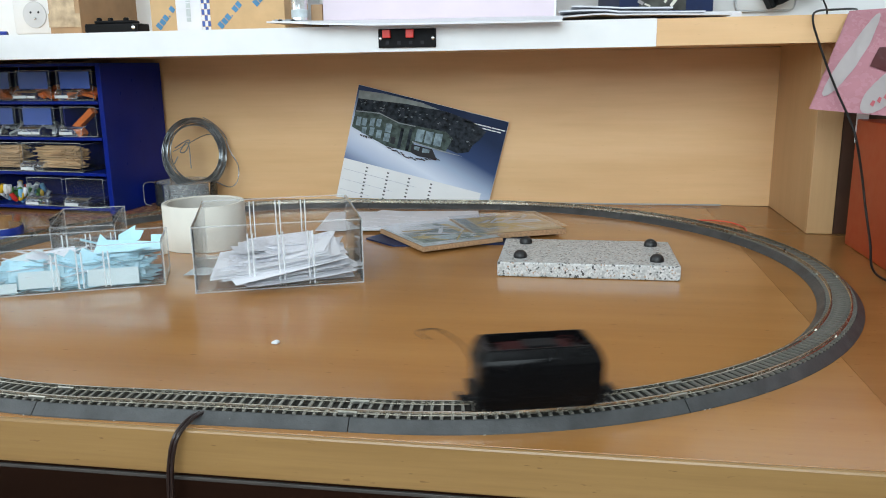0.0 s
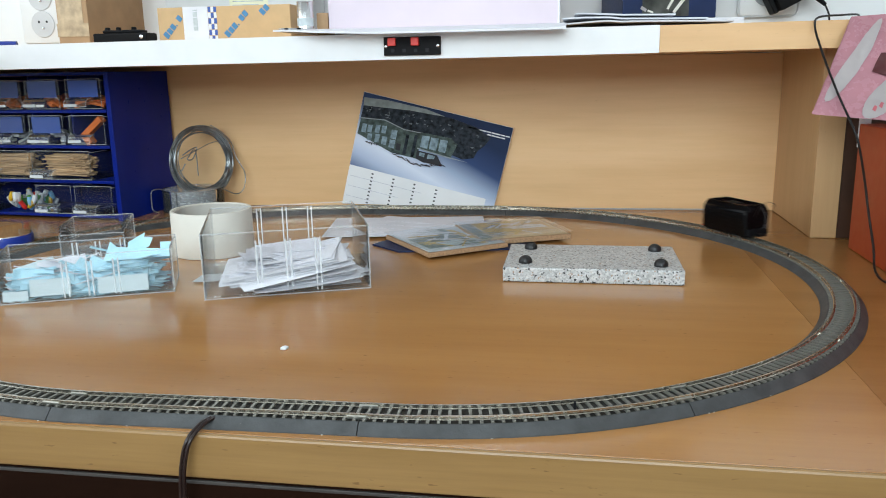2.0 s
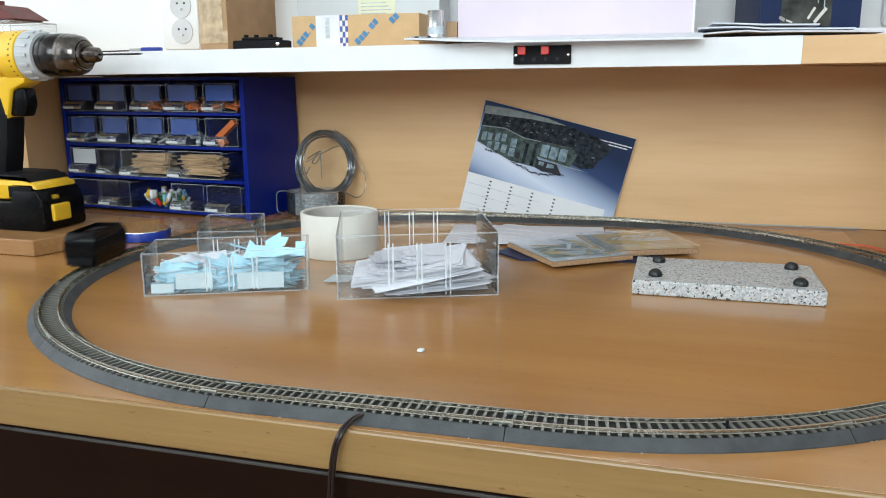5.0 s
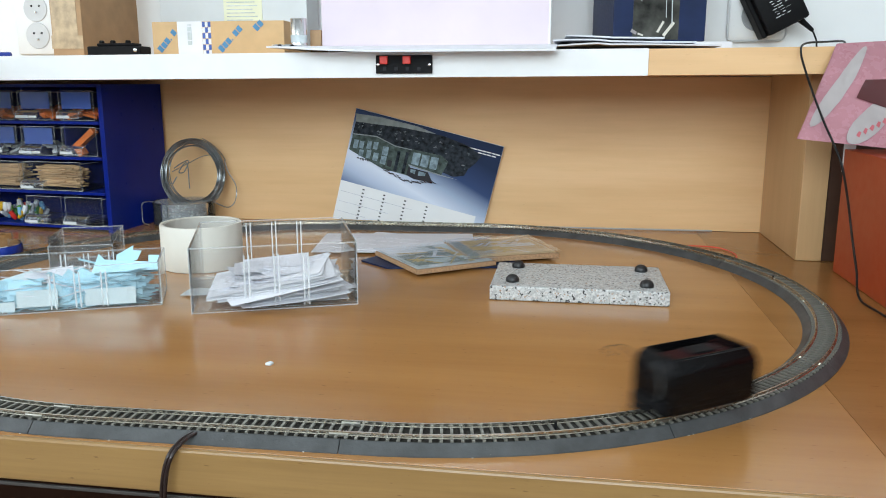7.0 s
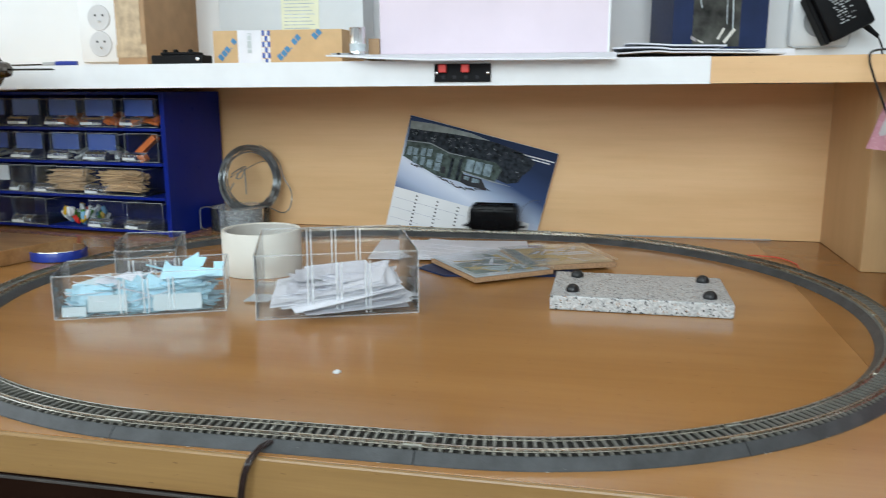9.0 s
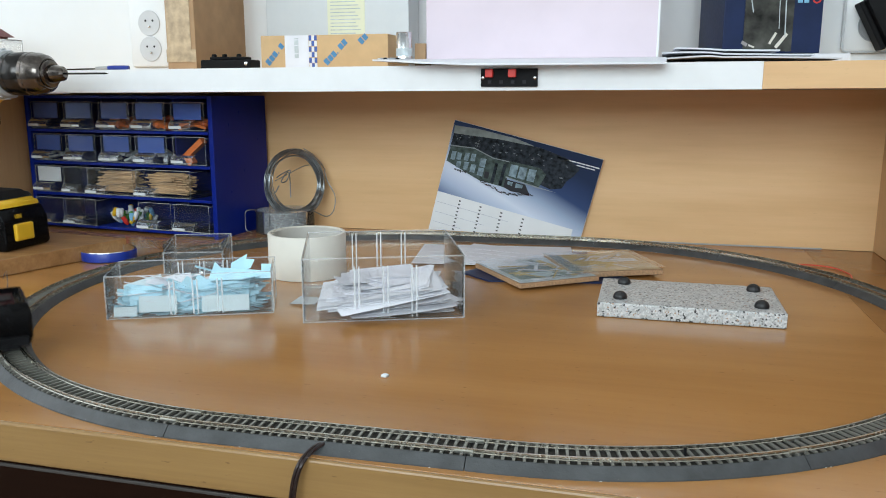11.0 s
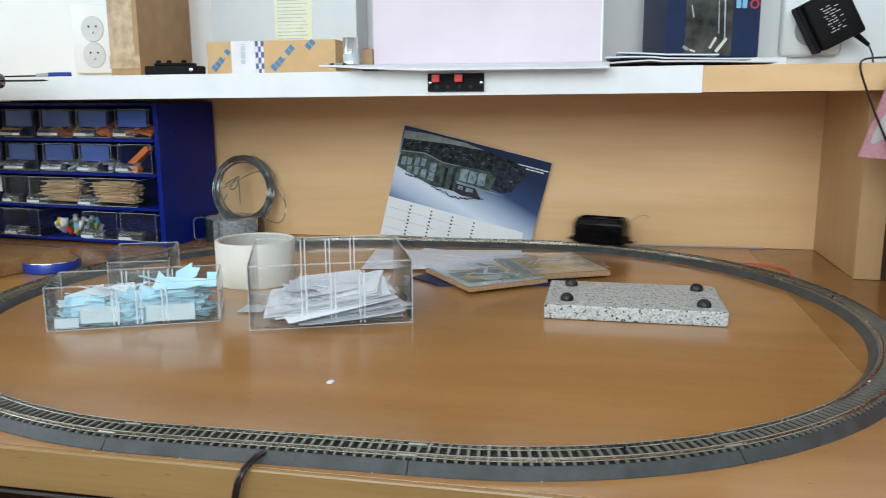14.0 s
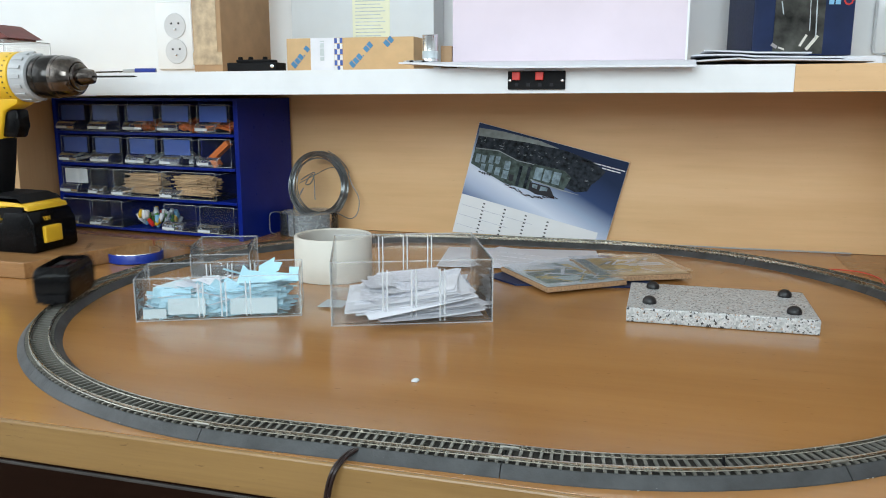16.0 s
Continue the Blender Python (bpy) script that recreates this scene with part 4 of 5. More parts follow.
# ---- blue drawer cabinet ----
CABM = pose(-0.5645, 1.156, 0, 0, 0, -6)
organiser = thing("drawer_cabinet", CABM, "blue plastic small-parts cabinet with clear drawers", "drawer cabinet")
CWD, CDP, CHT, P0, PITCH, RZ, RP = 0.3635, 0.142, 0.2145, -0.3540, 0.0690, 0.0088, 0.0512
part("side_wall", one_box(-CWD, -CWD + 0.008, 0, 0.104, 0, CHT, 0.0008), NAVY, organiser)
part("side_wall", one_box(-0.008, 0, 0, CDP, 0, CHT, 0.0008), NAVY, organiser)
part("top_plate", one_box(-CWD + 0.0082, -0.0082, 0, 0.104, CHT - 0.004, CHT), NAVY, organiser)
part("rear_wall", one_box(-CWD + 0.0082, -0.0082, 0.1005, 0.1035, 0.0, CHT - 0.0045), NAVY, organiser)
for k in range(4):
    z = RZ + RP * k
    part("shelf_plate", one_box(-CWD + 0.0082, -0.0082, -0.001 if k else 0.0002, 0.100, z - 0.0052, z - 0.0008, 0.0006), NAVY, organiser)
for k in range(1, 5):
    part("divider", one_box(P0 + PITCH * k - 0.0008, P0 + PITCH * k + 0.0008, 0.012, 0.100, RZ + RP * 2, CHT - 0.0045), NAVY, organiser)


def drawer(x0, x1, row, pull=0.0, label=None):
    z, w = RZ + RP * row, 0.0013
    lx, ly, h = x1 - x0, 0.092, 0.0425
    d = part("drawer", box(box(box(one_box(0, lx, 0, ly, 0, w), 0, w, 0, ly, w, h * 0.95), lx - w, lx, 0, ly, w, h * 0.95), w, lx - w, ly - w, ly, w, h * 0.8), DRAWER, organiser, "clear plastic drawer")
    d.matrix_local = pose(x0, -pull, z)
    part("front", one_box(0, lx, -0.0015, 0, 0, h), DRAWER, d)
    bm = bmesh.new()
    tube(bm, [(0.0004, -0.001, 0.001), (lx - 0.0004, -0.001, 0.001), (lx - 0.0004, -0.001, h), (0.0004, -0.001, h)], 0.00055, 5, True)
    for x in (0.0006, lx - 0.0006):
        tube(bm, [(x, 0, h * 0.95), (x, ly * 0.9, h * 0.95)], 0.0005, 5)
    part("front_edge", bm, ACRYLIC_EDGE, d)
    # a hooded pull: a curved lip with cheeks at both ends
    g0, g1 = 0.004, 0.004 + min(0.038, lx * 0.62)
    arc = [(-0.0016, 0.0155), (-0.0065, 0.0150), (-0.0105, 0.0120), (-0.0122, 0.0075), (-0.0122, 0.0040)]
    bm = bmesh.new()
    for (y0, z0), (y1, z1) in zip(arc, arc[1:]):
        a, b_ = [bm.verts.new((x, y, zz)) for x, y, zz in ((g0, y0, z0), (g1, y0, z0))], [bm.verts.new((x, y, zz)) for x, y, zz in ((g1, y1, z1), (g0, y1, z1))]
        bm.faces.new(a + b_)
    for x in (g0, g1):
        bm.faces.new([bm.verts.new((x, y, zz)) for y, zz in arc + [(-0.0016, 0.0040)]])
    part("handle", bm, PULL, d, "clear hooded pull", True)
    bm = bmesh.new()
    for x in (g0, g1):
        tube(bm, [(x, y, zz) for y, zz in arc], 0.0005, 5)
    tube(bm, [(g0, -0.0122, 0.0040), (g1, -0.0122, 0.0040)], 0.0006, 5)
    part("handle_edge", bm, ACRYLIC_EDGE, d)
    # Whitish strip in place of the glint on the pull's left half.
    part("lip_highlight", one_box(g0 + 0.0006, g0 + 0.6 * (g1 - g0), -0.0132, -0.0126, 0.0042, 0.0080, 0.0002), ACRYLIC_RIB, d, "white highlight on the clear pull")
    if label:
        part("label_card", one_box(0.004, lx - 0.006, 0.0006, 0.0012, h * 0.40, h - 0.002), label, d, "card label behind the front")
    return d


for row, labels in ((3, [LABEL_BLUE] * 5), (2, [LABEL_BLUE] * 4 + [None])):
    for k, lb in enumerate(labels):
        drawer(P0 + PITCH * k + 0.0048, P0 + PITCH * (k + 1) - 0.0048, row, 0.002 if k % 2 else 0.0, lb)
drawer(P0 + 0.002, P0 + 0.060, 1, 0.0, WHITE)
drawer(P0 + 0.066, P0 + 0.114, 1, 0.004)
drawer(P0 + 0.116, P0 + 0.206, 1, 0.006)
drawer(P0 + 0.210, P0 + 0.312, 1, 0.004)
drawer(P0 + 0.002, P0 + 0.060, 0, 0.004)
drawer(P0 + 0.064, P0 + 0.126, 0, 0.004)
drawer(P0 + 0.210, P0 + 0.272, 0, 0.003)
drawer(P0 + 0.278, P0 + 0.342, 0, 0.003)
rng = random.Random(12)


def scraps(name, x0, x1, row, material, label, count, size, z1, kind_=0):
    bm = bmesh.new()
    for k in range(count):
        mm = Matrix.Translation((rng.uniform(x0 + size, x1 - size), rng.uniform(0.008, 0.06), rng.uniform(0.003, z1))) @ Euler((rng.uniform(-0.5, 0.5), rng.uniform(-0.5, 0.5), rng.uniform(0, 6.28))).to_matrix().to_4x4()
        if kind_ == 0:
            box(bm, -size, size, -size * 0.35, size * 0.35, -size * 0.18, size * 0.18, 0, mm)
        else:
            turned(bm, [(0.0022, -size * 0.5), (0.0038, -size * 0.2), (0.0034, size * 0.5)], 8, mm)
    return solo(name, bm, material, label, "small parts", CABM @ pose(0, 0, RZ + RP * row + 0.002), kind="stuff")


for k in (2, 3, 4):
    scraps("orange_clips", P0 + PITCH * k + 0.004, P0 + PITCH * (k + 1) - 0.004, 3, ORANGE_PLASTIC, "orange plastic clips in a clear drawer", 16, 0.012, 0.013)
scraps("grey_fittings", P0 + PITCH * 2 + 0.004, P0 + PITCH * 3 - 0.004, 2, GREY_PLASTIC, "grey fittings in a clear drawer", 12, 0.010, 0.012)
scraps("pale_fittings", P0 + PITCH * 3 + 0.004, P0 + PITCH * 4 - 0.004, 2, WHITE_PLASTIC, "white fittings in a clear drawer", 7, 0.010, 0.012)
scraps("pale_fittings", P0 + 0.006, P0 + PITCH - 0.004, 2, GREY_PLASTIC, "white fittings in a clear drawer", 7, 0.010, 0.01)
solo("orange_bracket", box(one_box(-0.022, 0.022, 0, 0.012, -0.0045, 0.0045, 0.001), -0.022, -0.012, 0, 0.012, -0.016, -0.0046, 0.001), ORANGE_PLASTIC, "orange plastic bracket in a clear drawer", "bracket", CABM @ pose(P0 + PITCH * 4.5, 0.006, RZ + RP * 2 + 0.024, 0, -38, 0))
for x0, x1 in ((0.118, 0.204), (0.214, 0.304)):
    bm = bmesh.new()
    for k in range(150):
        z = 0.003 + 0.030 * (k / 150)
        mm = Matrix.Translation((P0 + rng.uniform(x0 + 0.030, x1 - 0.030), rng.uniform(0.004, 0.03), z)) @ Euler((0, rng.uniform(-0.06, 0.06), rng.gauss(0, 0.10))).to_matrix().to_4x4()
        box(bm, -0.028, 0.028, -0.0011, 0.0011, -0.0008, 0.0008, 0, mm)
    solo("wooden_sticks", bm, TWIG, "bundle of thin wooden sticks in a clear drawer", "sticks", CABM @ pose(0, 0, RZ + RP + 0.002), kind="stuff")
for mt, word, n_ in ((WHITE_PLASTIC, "white", 20), (GREEN, "green", 9), (YELLOW, "yellow", 6), (RED, "red", 3), (LABEL_SKY, "light blue", 9)):
    scraps("bottle_caps", P0 + 0.126, P0 + 0.204, 0, mt, word + " plastic caps heaped in an open bin", n_, 0.0140, 0.020, 1)

# ---- pine board, jar lid and cordless drill ----
solo("wooden_board", prism(bmesh.new(), [(-0.693, 0.861), (-0.636, 1.035), (-0.97, 1.075), (-1.03, 0.872)], 0.0004, 0.0205, None, 0.0012), PINE, "thick varnished pine board lying on the desk", "board")
lid = thing("jar_lid", pose(-0.636, 0.996, 0), "blue tin jar lid lying upside down", "lid")
part("rim", turned(bmesh.new(), [(0.0342, 0.0006), (0.0350, 0.0014), (0.0352, 0.0115), (0.0345, 0.0128), (0.0342, 0.0125), (0.0342, 0.002)], 48, close=True), LID_BLUE, lid, smooth=True)
part("inside", turned(bmesh.new(), [(0.0332, 0.0008), (0.0332, 0.0022), (0.030, 0.0026), (0.029, 0.0020)], 48), CHROME, lid, "bright tin inside", True)
part("liner", turned(bmesh.new(), [(0.0322, 0.0024), (0.0340, 0.0024), (0.0341, 0.0130), (0.0336, 0.0137), (0.0326, 0.0130)], 48, close=True), CHROME, lid, "bright curled tin edge", True)


def cordless_drill(m):
    d = thing("cordless_drill", m, "yellow and black cordless drill standing on its battery", "drill")
    ax = pose(0, 0, 0.2215, 0, 90, 0)     # z of the turned parts becomes the drill's axis
    part("chuck", turned(bmesh.new(), [(0.010, 0.016), (0.0250, 0.018), (0.0265, 0.022), (0.0265, 0.027), (0.0258, 0.0275), (0.0258, 0.0290), (0.0265, 0.0295), (0.0265, 0.045), (0.0250, 0.047), (0.0248, 0.0482)], 40, ax), CHUCK, d, "worn dark steel chuck", True)
    part("chuck_nose", turned(bmesh.new(), [(0.0248, 0.0485), (0.0262, 0.0490), (0.0262, 0.0535), (0.0256, 0.0540), (0.0255, 0.0620), (0.0232, 0.0700), (0.0229, 0.0712), (0.0185, 0.0755), (0.0170, 0.0755), (0.0164, 0.0785), (0.0125, 0.0795), (0.0108, 0.0795), (0.0100, 0.087), (0.0086, 0.0950), (0.005, 0.098)], 40, ax), NOSE, d, "worn bright steel nose of the chuck", True)
    part("drill_bit", turned(bmesh.new(), [(0.0012, 0.096), (0.0012, 0.154), (0.0003, 0.159)], 10, ax), CHUCK, d)
    part("gear_case", turned(bmesh.new(), [(0.0285, -0.0060), (0.0312, -0.0045), (0.0306, 0.008), (0.0282, 0.0165), (0.0262, 0.0175)], 40, ax), CLUTCH, d, "ribbed pale grey clutch ring", True)
    bm = bmesh.new()
    for k in range(16):
        a = 2 * math.pi * k / 16
        box(bm, -0.003, 0.0125, -0.0022, 0.0022, 0.0298, 0.0316, 0.0005, pose(0, 0, 0.2215, math.degrees(a)))
    part("grip_rib", bm, CLUTCH, d)
    bm = bmesh.new()
    for k in range(28):
        a = 2 * math.pi * k / 28
        box(bm, -0.0140, -0.0122, -0.0010, 0.0010, 0.0313, 0.0317, 0, pose(0, 0, 0.2215, math.degrees(a)))
    part("scale_marks", bm, INK, d, "dark torque marks")
    part("torque_ring", turned(bmesh.new(), [(0.0300, -0.036), (0.0314, -0.034), (0.0314, -0.0075), (0.0300, -0.0063)], 40, ax), YELLOW, d, "yellow torque ring", True)
    part("motor_housing", turned(bmesh.new(), [(0.020, -0.195), (0.0285, -0.185), (0.0310, -0.140), (0.0310, -0.0375), (0.0295, -0.0365)], 40, ax), YELLOW, d, smooth=True)
    side = pose(0, 0, 0, 90, 0, 0)
    part("grip", prism(bmesh.new(), [(-0.052, 0.195), (-0.040, 0.150), (-0.046, 0.110), (-0.055, 0.066), (-0.112, 0.066), (-0.104, 0.110), (-0.112, 0.195)], -0.0165, 0.0165, side, 0.006), BLACK_MATT, d, "black rubber grip", True)
    part("grip_front", prism(bmesh.new(), [(-0.008, 0.200), (-0.008, 0.188), (-0.032, 0.178), (-0.042, 0.140), (-0.066, 0.138), (-0.076, 0.200)], -0.0155, 0.0155, side, 0.004), YELLOW, d, "yellow housing round the trigger", True)
    part("trigger", prism(bmesh.new(), [(-0.015, 0.181), (-0.013, 0.160), (-0.020, 0.145), (-0.044, 0.146), (-0.044, 0.181)], -0.010, 0.010, side, 0.003), BLACK, d, "black trigger", True)
    part("foot", prism(bmesh.new(), [(-0.006, 0.066), (0.010, 0.059), (0.0115, 0.0545), (-0.028, 0.0545), (-0.034, 0.040), (-0.150, 0.040), (-0.150, 0.058), (-0.120, 0.067)], -0.036, 0.036, side, 0.005), YELLOW, d, "yellow foot above the battery", True)
    bat = part("battery", prism(bmesh.new(), [(0.011, 0.0535), (0.0195, 0.038), (0.0205, 0.004), (0.016, 0.0), (-0.145, 0.0), (-0.148, 0.0385), (-0.031, 0.0385), (-0.026, 0.0535)], -0.038, 0.038, side, 0.003), BLACK, d, "black battery pack", True)
    part("latch", one_box(0.0165, 0.0245, -0.024, 0.006, 0.012, 0.034, 0.002), YELLOW, bat, "yellow release latch")
    part("foot_top", prism(bmesh.new(), [(0.0025, 0.0628), (-0.0060, 0.0672), (-0.115, 0.0685), (-0.118, 0.0745), (-0.016, 0.0725)], -0.0345, 0.0345, side, 0.002), BLACK_MATT, d, "black top of the foot", True)
    part("side_vent", one_box(-0.032, 0.004, -0.0375, -0.0362, 0.044, 0.058, 0.0006), BLACK_MATT, d, "black vent panel")
    part("side_mark", one_box(-0.100, -0.060, -0.0368, -0.0362, 0.045, 0.058), WHITE, d, "pale rating label")
    font = bpy.data.curves.new("rating", "FONT")
    font.body, font.size, font.extrude = "18V", 0.0085, 0.0002
    tx = new("rating_text", font)
    tx.data.materials.append(YELLOW)
    tx.parent, tx.matrix_local = d, pose(0.0188, -0.019, 0.0405, 61, 0, 90)
    return d


cordless_drill(pose(-0.7365, 0.946, 0.0205, 0, 0, 0))

# ---- things on the shelf ----

def carton(name, x0, x1, y0, y1, h, material, label, bev=0.001, category="box"):
    t = thing(name, pose(x0, y0, sz((x0 + x1) / 2) + 0.0012), label, category)
    part("carton", one_box(0, x1 - x0, 0, y1 - y0, 0, h, bev), material, t)
    return t


c = carton("cardboard_box", -0.628, -0.581, 1.150, 1.300, 0.24, CARDBOARD, "tall brown cardboard box sealed with tape")
part("packing_tape", one_box(0.002, 0.040, -0.0006, -0.0001, 0.03, 0.2395), PACK_TAPE, c, "shiny brown packing tape")
part("packing_tape", one_box(-0.0005, 0.0475, -0.0012, -0.0007, 0.012, 0.030), PACK_TAPE, c, "crumpled clear tape end")
c = carton("parcel_box", -0.489, -0.296, 1.172, 1.27, 0.0475, KRAFT, "low kraft parcel box with white and blue tape", 0.0008)
part("white_tape", one_box(0.0380, 0.0745, -0.0006, -0.0001, 0, 0.0475), PAPER, c, "white parcel tape")
for z0, z1 in ((0.016, 0.0215), (0.0225, 0.033), (0.034, 0.0405), (0.042, 0.0435)):
    part("tape_mark", one_box(0.0530, 0.0590, -0.0012, -0.0008, z0, z1), GREYBLUE, c)
for k in range(6):
    for j in range(3):
        if (k + j) % 2:
            part("tape_check", one_box(0.0750 + 0.0042 * j, 0.0788 + 0.0042 * j, -0.0006, -0.0001, 0.0015 + 0.0077 * k, 0.0085 + 0.0077 * k), LABEL_BLUE, c)
        else:
            part("tape_check", one_box(0.0750 + 0.0042 * j, 0.0788 + 0.0042 * j, -0.0006, -0.0001, 0.0015 + 0.0077 * k, 0.0085 + 0.0077 * k), WHITE, c)
for x, z, a, l_ in ((0.010, 0.008, -48, 0.040), (0.100, 0.008, -45, 0.046), (0.152, 0.036, -45, 0.016)):
    for i in range(int(l_ / 0.0075)):
        hh = (0.0052, 0.0042, 0.0042, -0.0020, 0.0042, 0.0042)[i % 6]
        part("printed_mark", one_box(0.0075 * i, 0.0075 * i + (0.0062 if hh > 0.002 else 0.0018), -0.0006, -0.0001, -0.0040, hh, 0, pose(x, 0, z, 0, a, 0)), INK_BLUE, c)
c = carton("grey_carton", -0.535, -0.300, 1.285, 1.340, 0.26, GREY_BOX, "tall pale grey carton against the wall", 0.001)
part("yellow_label", one_box(0.104, 0.165, -0.0007, -0.0002, 0.052, 0.16), LABEL_YELLOW, c, "pale yellow printed label")
for k in range(19):
    part("label_line", one_box(0.109, 0.154 + 0.004 * ((k * 5) % 3 - 1), -0.0012, -0.0009, 0.057 + 0.0052 * k, 0.0583 + 0.0052 * k), GREYBLUE, c)
# black plastic chassis
c = thing("black_plastic_frame", pose(-0.545, 1.100, sz(-0.5) + 0.001), "black plastic model chassis lying on the shelf", "model part")
part("body", one_box(0, 0.076, 0, 0.03, 0, 0.0125, 0.002), BLACK_MATT, c)
part("ridge", one_box(0.012, 0.066, 0.004, 0.024, 0.0127, 0.0165, 0.0015), BLACK_MATT, c)
for x in (0.014, 0.030, 0.052):
    part("knob", turned(bmesh.new(), [(0.0035, 0.0168), (0.0035, 0.0195), (0.0025, 0.0205)], 14, pose(x, 0.014, 0)), BLACK, c, smooth=True)
part("bolt", turned(bmesh.new(), [(0.0025, 0), (0.0025, 0.0015), (0.0012, 0.002)], 12, pose(0.070, -0.0002, 0.007, 90)), CHROME, c)
# tin can and bits beside it
can = thing("tin_can", pose(-0.252, 1.105, sz(-0.256) + 0.0105), "small bright tin can on the shelf", "can")
part("can_body", turned(bmesh.new(), [(0.0100, 0), (0.0106, 0.001), (0.0103, 0.003), (0.0103, 0.0315), (0.0107, 0.033), (0.0102, 0.0340), (0.0093, 0.0335)], 32), CHROME, can, smooth=True)
part("paper_band", turned(bmesh.new(), [(0.0105, 0.004), (0.0106, 0.0045), (0.0106, 0.013), (0.0105, 0.0135)], 32, close=True), GREYBLUE, can, "grey printed band", True)
brng = random.Random(77)
for k in range(7):
    bits = one_box(-0.005, 0.005, -0.002, 0.002, 0, 0.0022, 0.0006)
    solo("metal_offcut", bits, (CHROME, GREY_PLASTIC, BLACK_MATT, WINDING)[k % 4], "small metal offcut lying on a white sheet", "offcut", pose(-0.283 + 0.0042 * k, 1.096 + brng.uniform(-0.004, 0.008), sz(-0.27) + 0.0100, brng.uniform(-8, 8), brng.uniform(-12, 12), brng.uniform(0, 180)), "bits beside the can")
carton("small_brown_box", -0.243, -0.228, 1.122, 1.15, 0.030, CARDBOARD, "small brown cardboard box behind a tin can", 0.0006)
# pale pink box on a bowed white sheet
c = carton("pink_box", -0.2265, 0.0645, 1.120, 1.20, 0.30, PINK, "large pale pink board box standing on paper", 0.001)
c.matrix_world = pose(-0.2265, 1.120, sz(-0.08) + 0.0098)
part("corner_fold", one_box(0.2900, 0.2925, -0.0014, 0.02, 0, 0.30), WHITE, c, "white folded corner")
def sheet_z(u, y):
    """The sheet lies on the shelf and droops over its edge, least at its left corner."""
    fall = max(0.0, 1.100 - y)
    return sz(-0.1) + 0.0072 - (0.05 * fall + 1.1 * fall ** 2) * min(1.0, 0.35 + 1.6 * u)


bm = bmesh.new()
nx, depth = 20, (0.0, 0.03, 0.06, 0.10, 0.14, 0.20, 0.30, 0.5, 1.0)
ny = len(depth) - 1
for zoff in (0.0, 0.0022):
    g = []
    for i in range(nx + 1):
        u = i / nx
        front, back = 1.033 + 0.050 * max(0.0, 1 - u / 0.22) ** 1.6, 1.27
        g.append([bm.verts.new((-0.288 + 0.363 * u + 0.012 * (1 - u) * depth[j], front + (back - front) * depth[j], sheet_z(u, front + (back - front) * depth[j]) + zoff)) for j in range(ny + 1)])
    for i in range(nx):
        for j in range(ny):
            bm.faces.new((g[i][j], g[i + 1][j], g[i + 1][j + 1], g[i][j + 1]))
    if zoff:
        edge = [low[i][0] for i in range(nx + 1)] + [low[nx][j] for j in range(1, ny + 1)] + [low[i][ny] for i in range(nx - 1, -1, -1)] + [low[0][j] for j in range(ny - 1, 0, -1)]
        rim = [g[i][0] for i in range(nx + 1)] + [g[nx][j] for j in range(1, ny + 1)] + [g[i][ny] for i in range(nx - 1, -1, -1)] + [g[0][j] for j in range(ny - 1, 0, -1)]
        for k in range(len(rim)):
            bm.faces.new((edge[k], edge[(k + 1) % len(rim)], rim[(k + 1) % len(rim)], rim[k]))
    low = g
solo("white_board", bm, SHEET_WHITE, "bowed white plastic sheet jutting over the shelf edge", "board", smooth=True)
# folded papers
for k, (x0, x1, y, z, a) in enumerate(((0.075, 0.262, 1.072, 0.0015, 0.4), (0.070, 0.235, 1.085, 0.0060, -1.0), (0.085, 0.20, 1.090, 0.0115, 1.2))):
    bm = bmesh.new()
    pts = [(x1 - x0) * i / 12 for i in range(13)]
    lo = [[bm.verts.new((p_, yy, 0.003 * math.sin(p_ * 22 + k) * (1 if p_ < 0.06 else 0.4) + dz)) for yy in (0, 0.15) for dz in (0, 0.0018)] for p_ in pts]
    for p_, q_ in zip(lo, lo[1:]):
        for i0, i1 in ((0, 1), (1, 3), (3, 2), (2, 0)):
            bm.faces.new((p_[i0], q_[i0], q_[i1], p_[i1]))
    bm.faces.new((lo[0][0], lo[0][1], lo[0][3], lo[0][2]))
    bm.faces.new((lo[-1][0], lo[-1][2], lo[-1][3], lo[-1][1]))
    solo("folded_paper", bm, PAPER, "white folded magazine lying on the shelf", "paper", pose(x0, y, sz(x0) + z + 0.003, 0, 0, a), smooth=True)
# navy box
c = carton("navy_box", 0.139, 0.264, 1.200, 1.300, 0.20, NAVY_BOX, "navy blue product box with a dark silver picture", 0.001)
c.matrix_world = pose(0.1450, 1.198, sz(0.2) + 0.016, 0, 0, 14)
part("picture", one_box(0.026, 0.088, -0.0008, -0.0003, 0.002, 0.17), FOIL, c, "dark silver picture")
for x, w_, z0, z1, a, mt in ((0.036, 0.0012, 0.05, 0.066, 12, GREYBLUE), (0.070, 0.0009, 0.03, 0.10, 2, GREYBLUE), (0.078, 0.0014, 0.02, 0.09, 2, GREYBLUE), (0.030, 0.004, 0.008, 0.016, 60, BAG_GREY), (0.066, 0.004, 0.008, 0.030, -38, CREAM), (0.058, 0.003, 0.012, 0.028, -30, CREAM), (0.040, 0.0022, 0.006, 0.014, 70, CREAM)):
    part("picture_streak", one_box(0, w_, -0.0012, -0.0009, 0, z1 - z0, 0, pose(x, 0, z0, 0, -a, 0)), mt, c)
for x, w_ in ((0.092, 0.006), (0.100, 0.006)):
    part("logo_letter", one_box(x, x + w_, -0.0008, -0.0003, 0.062, 0.072), LABEL_SKY, c)
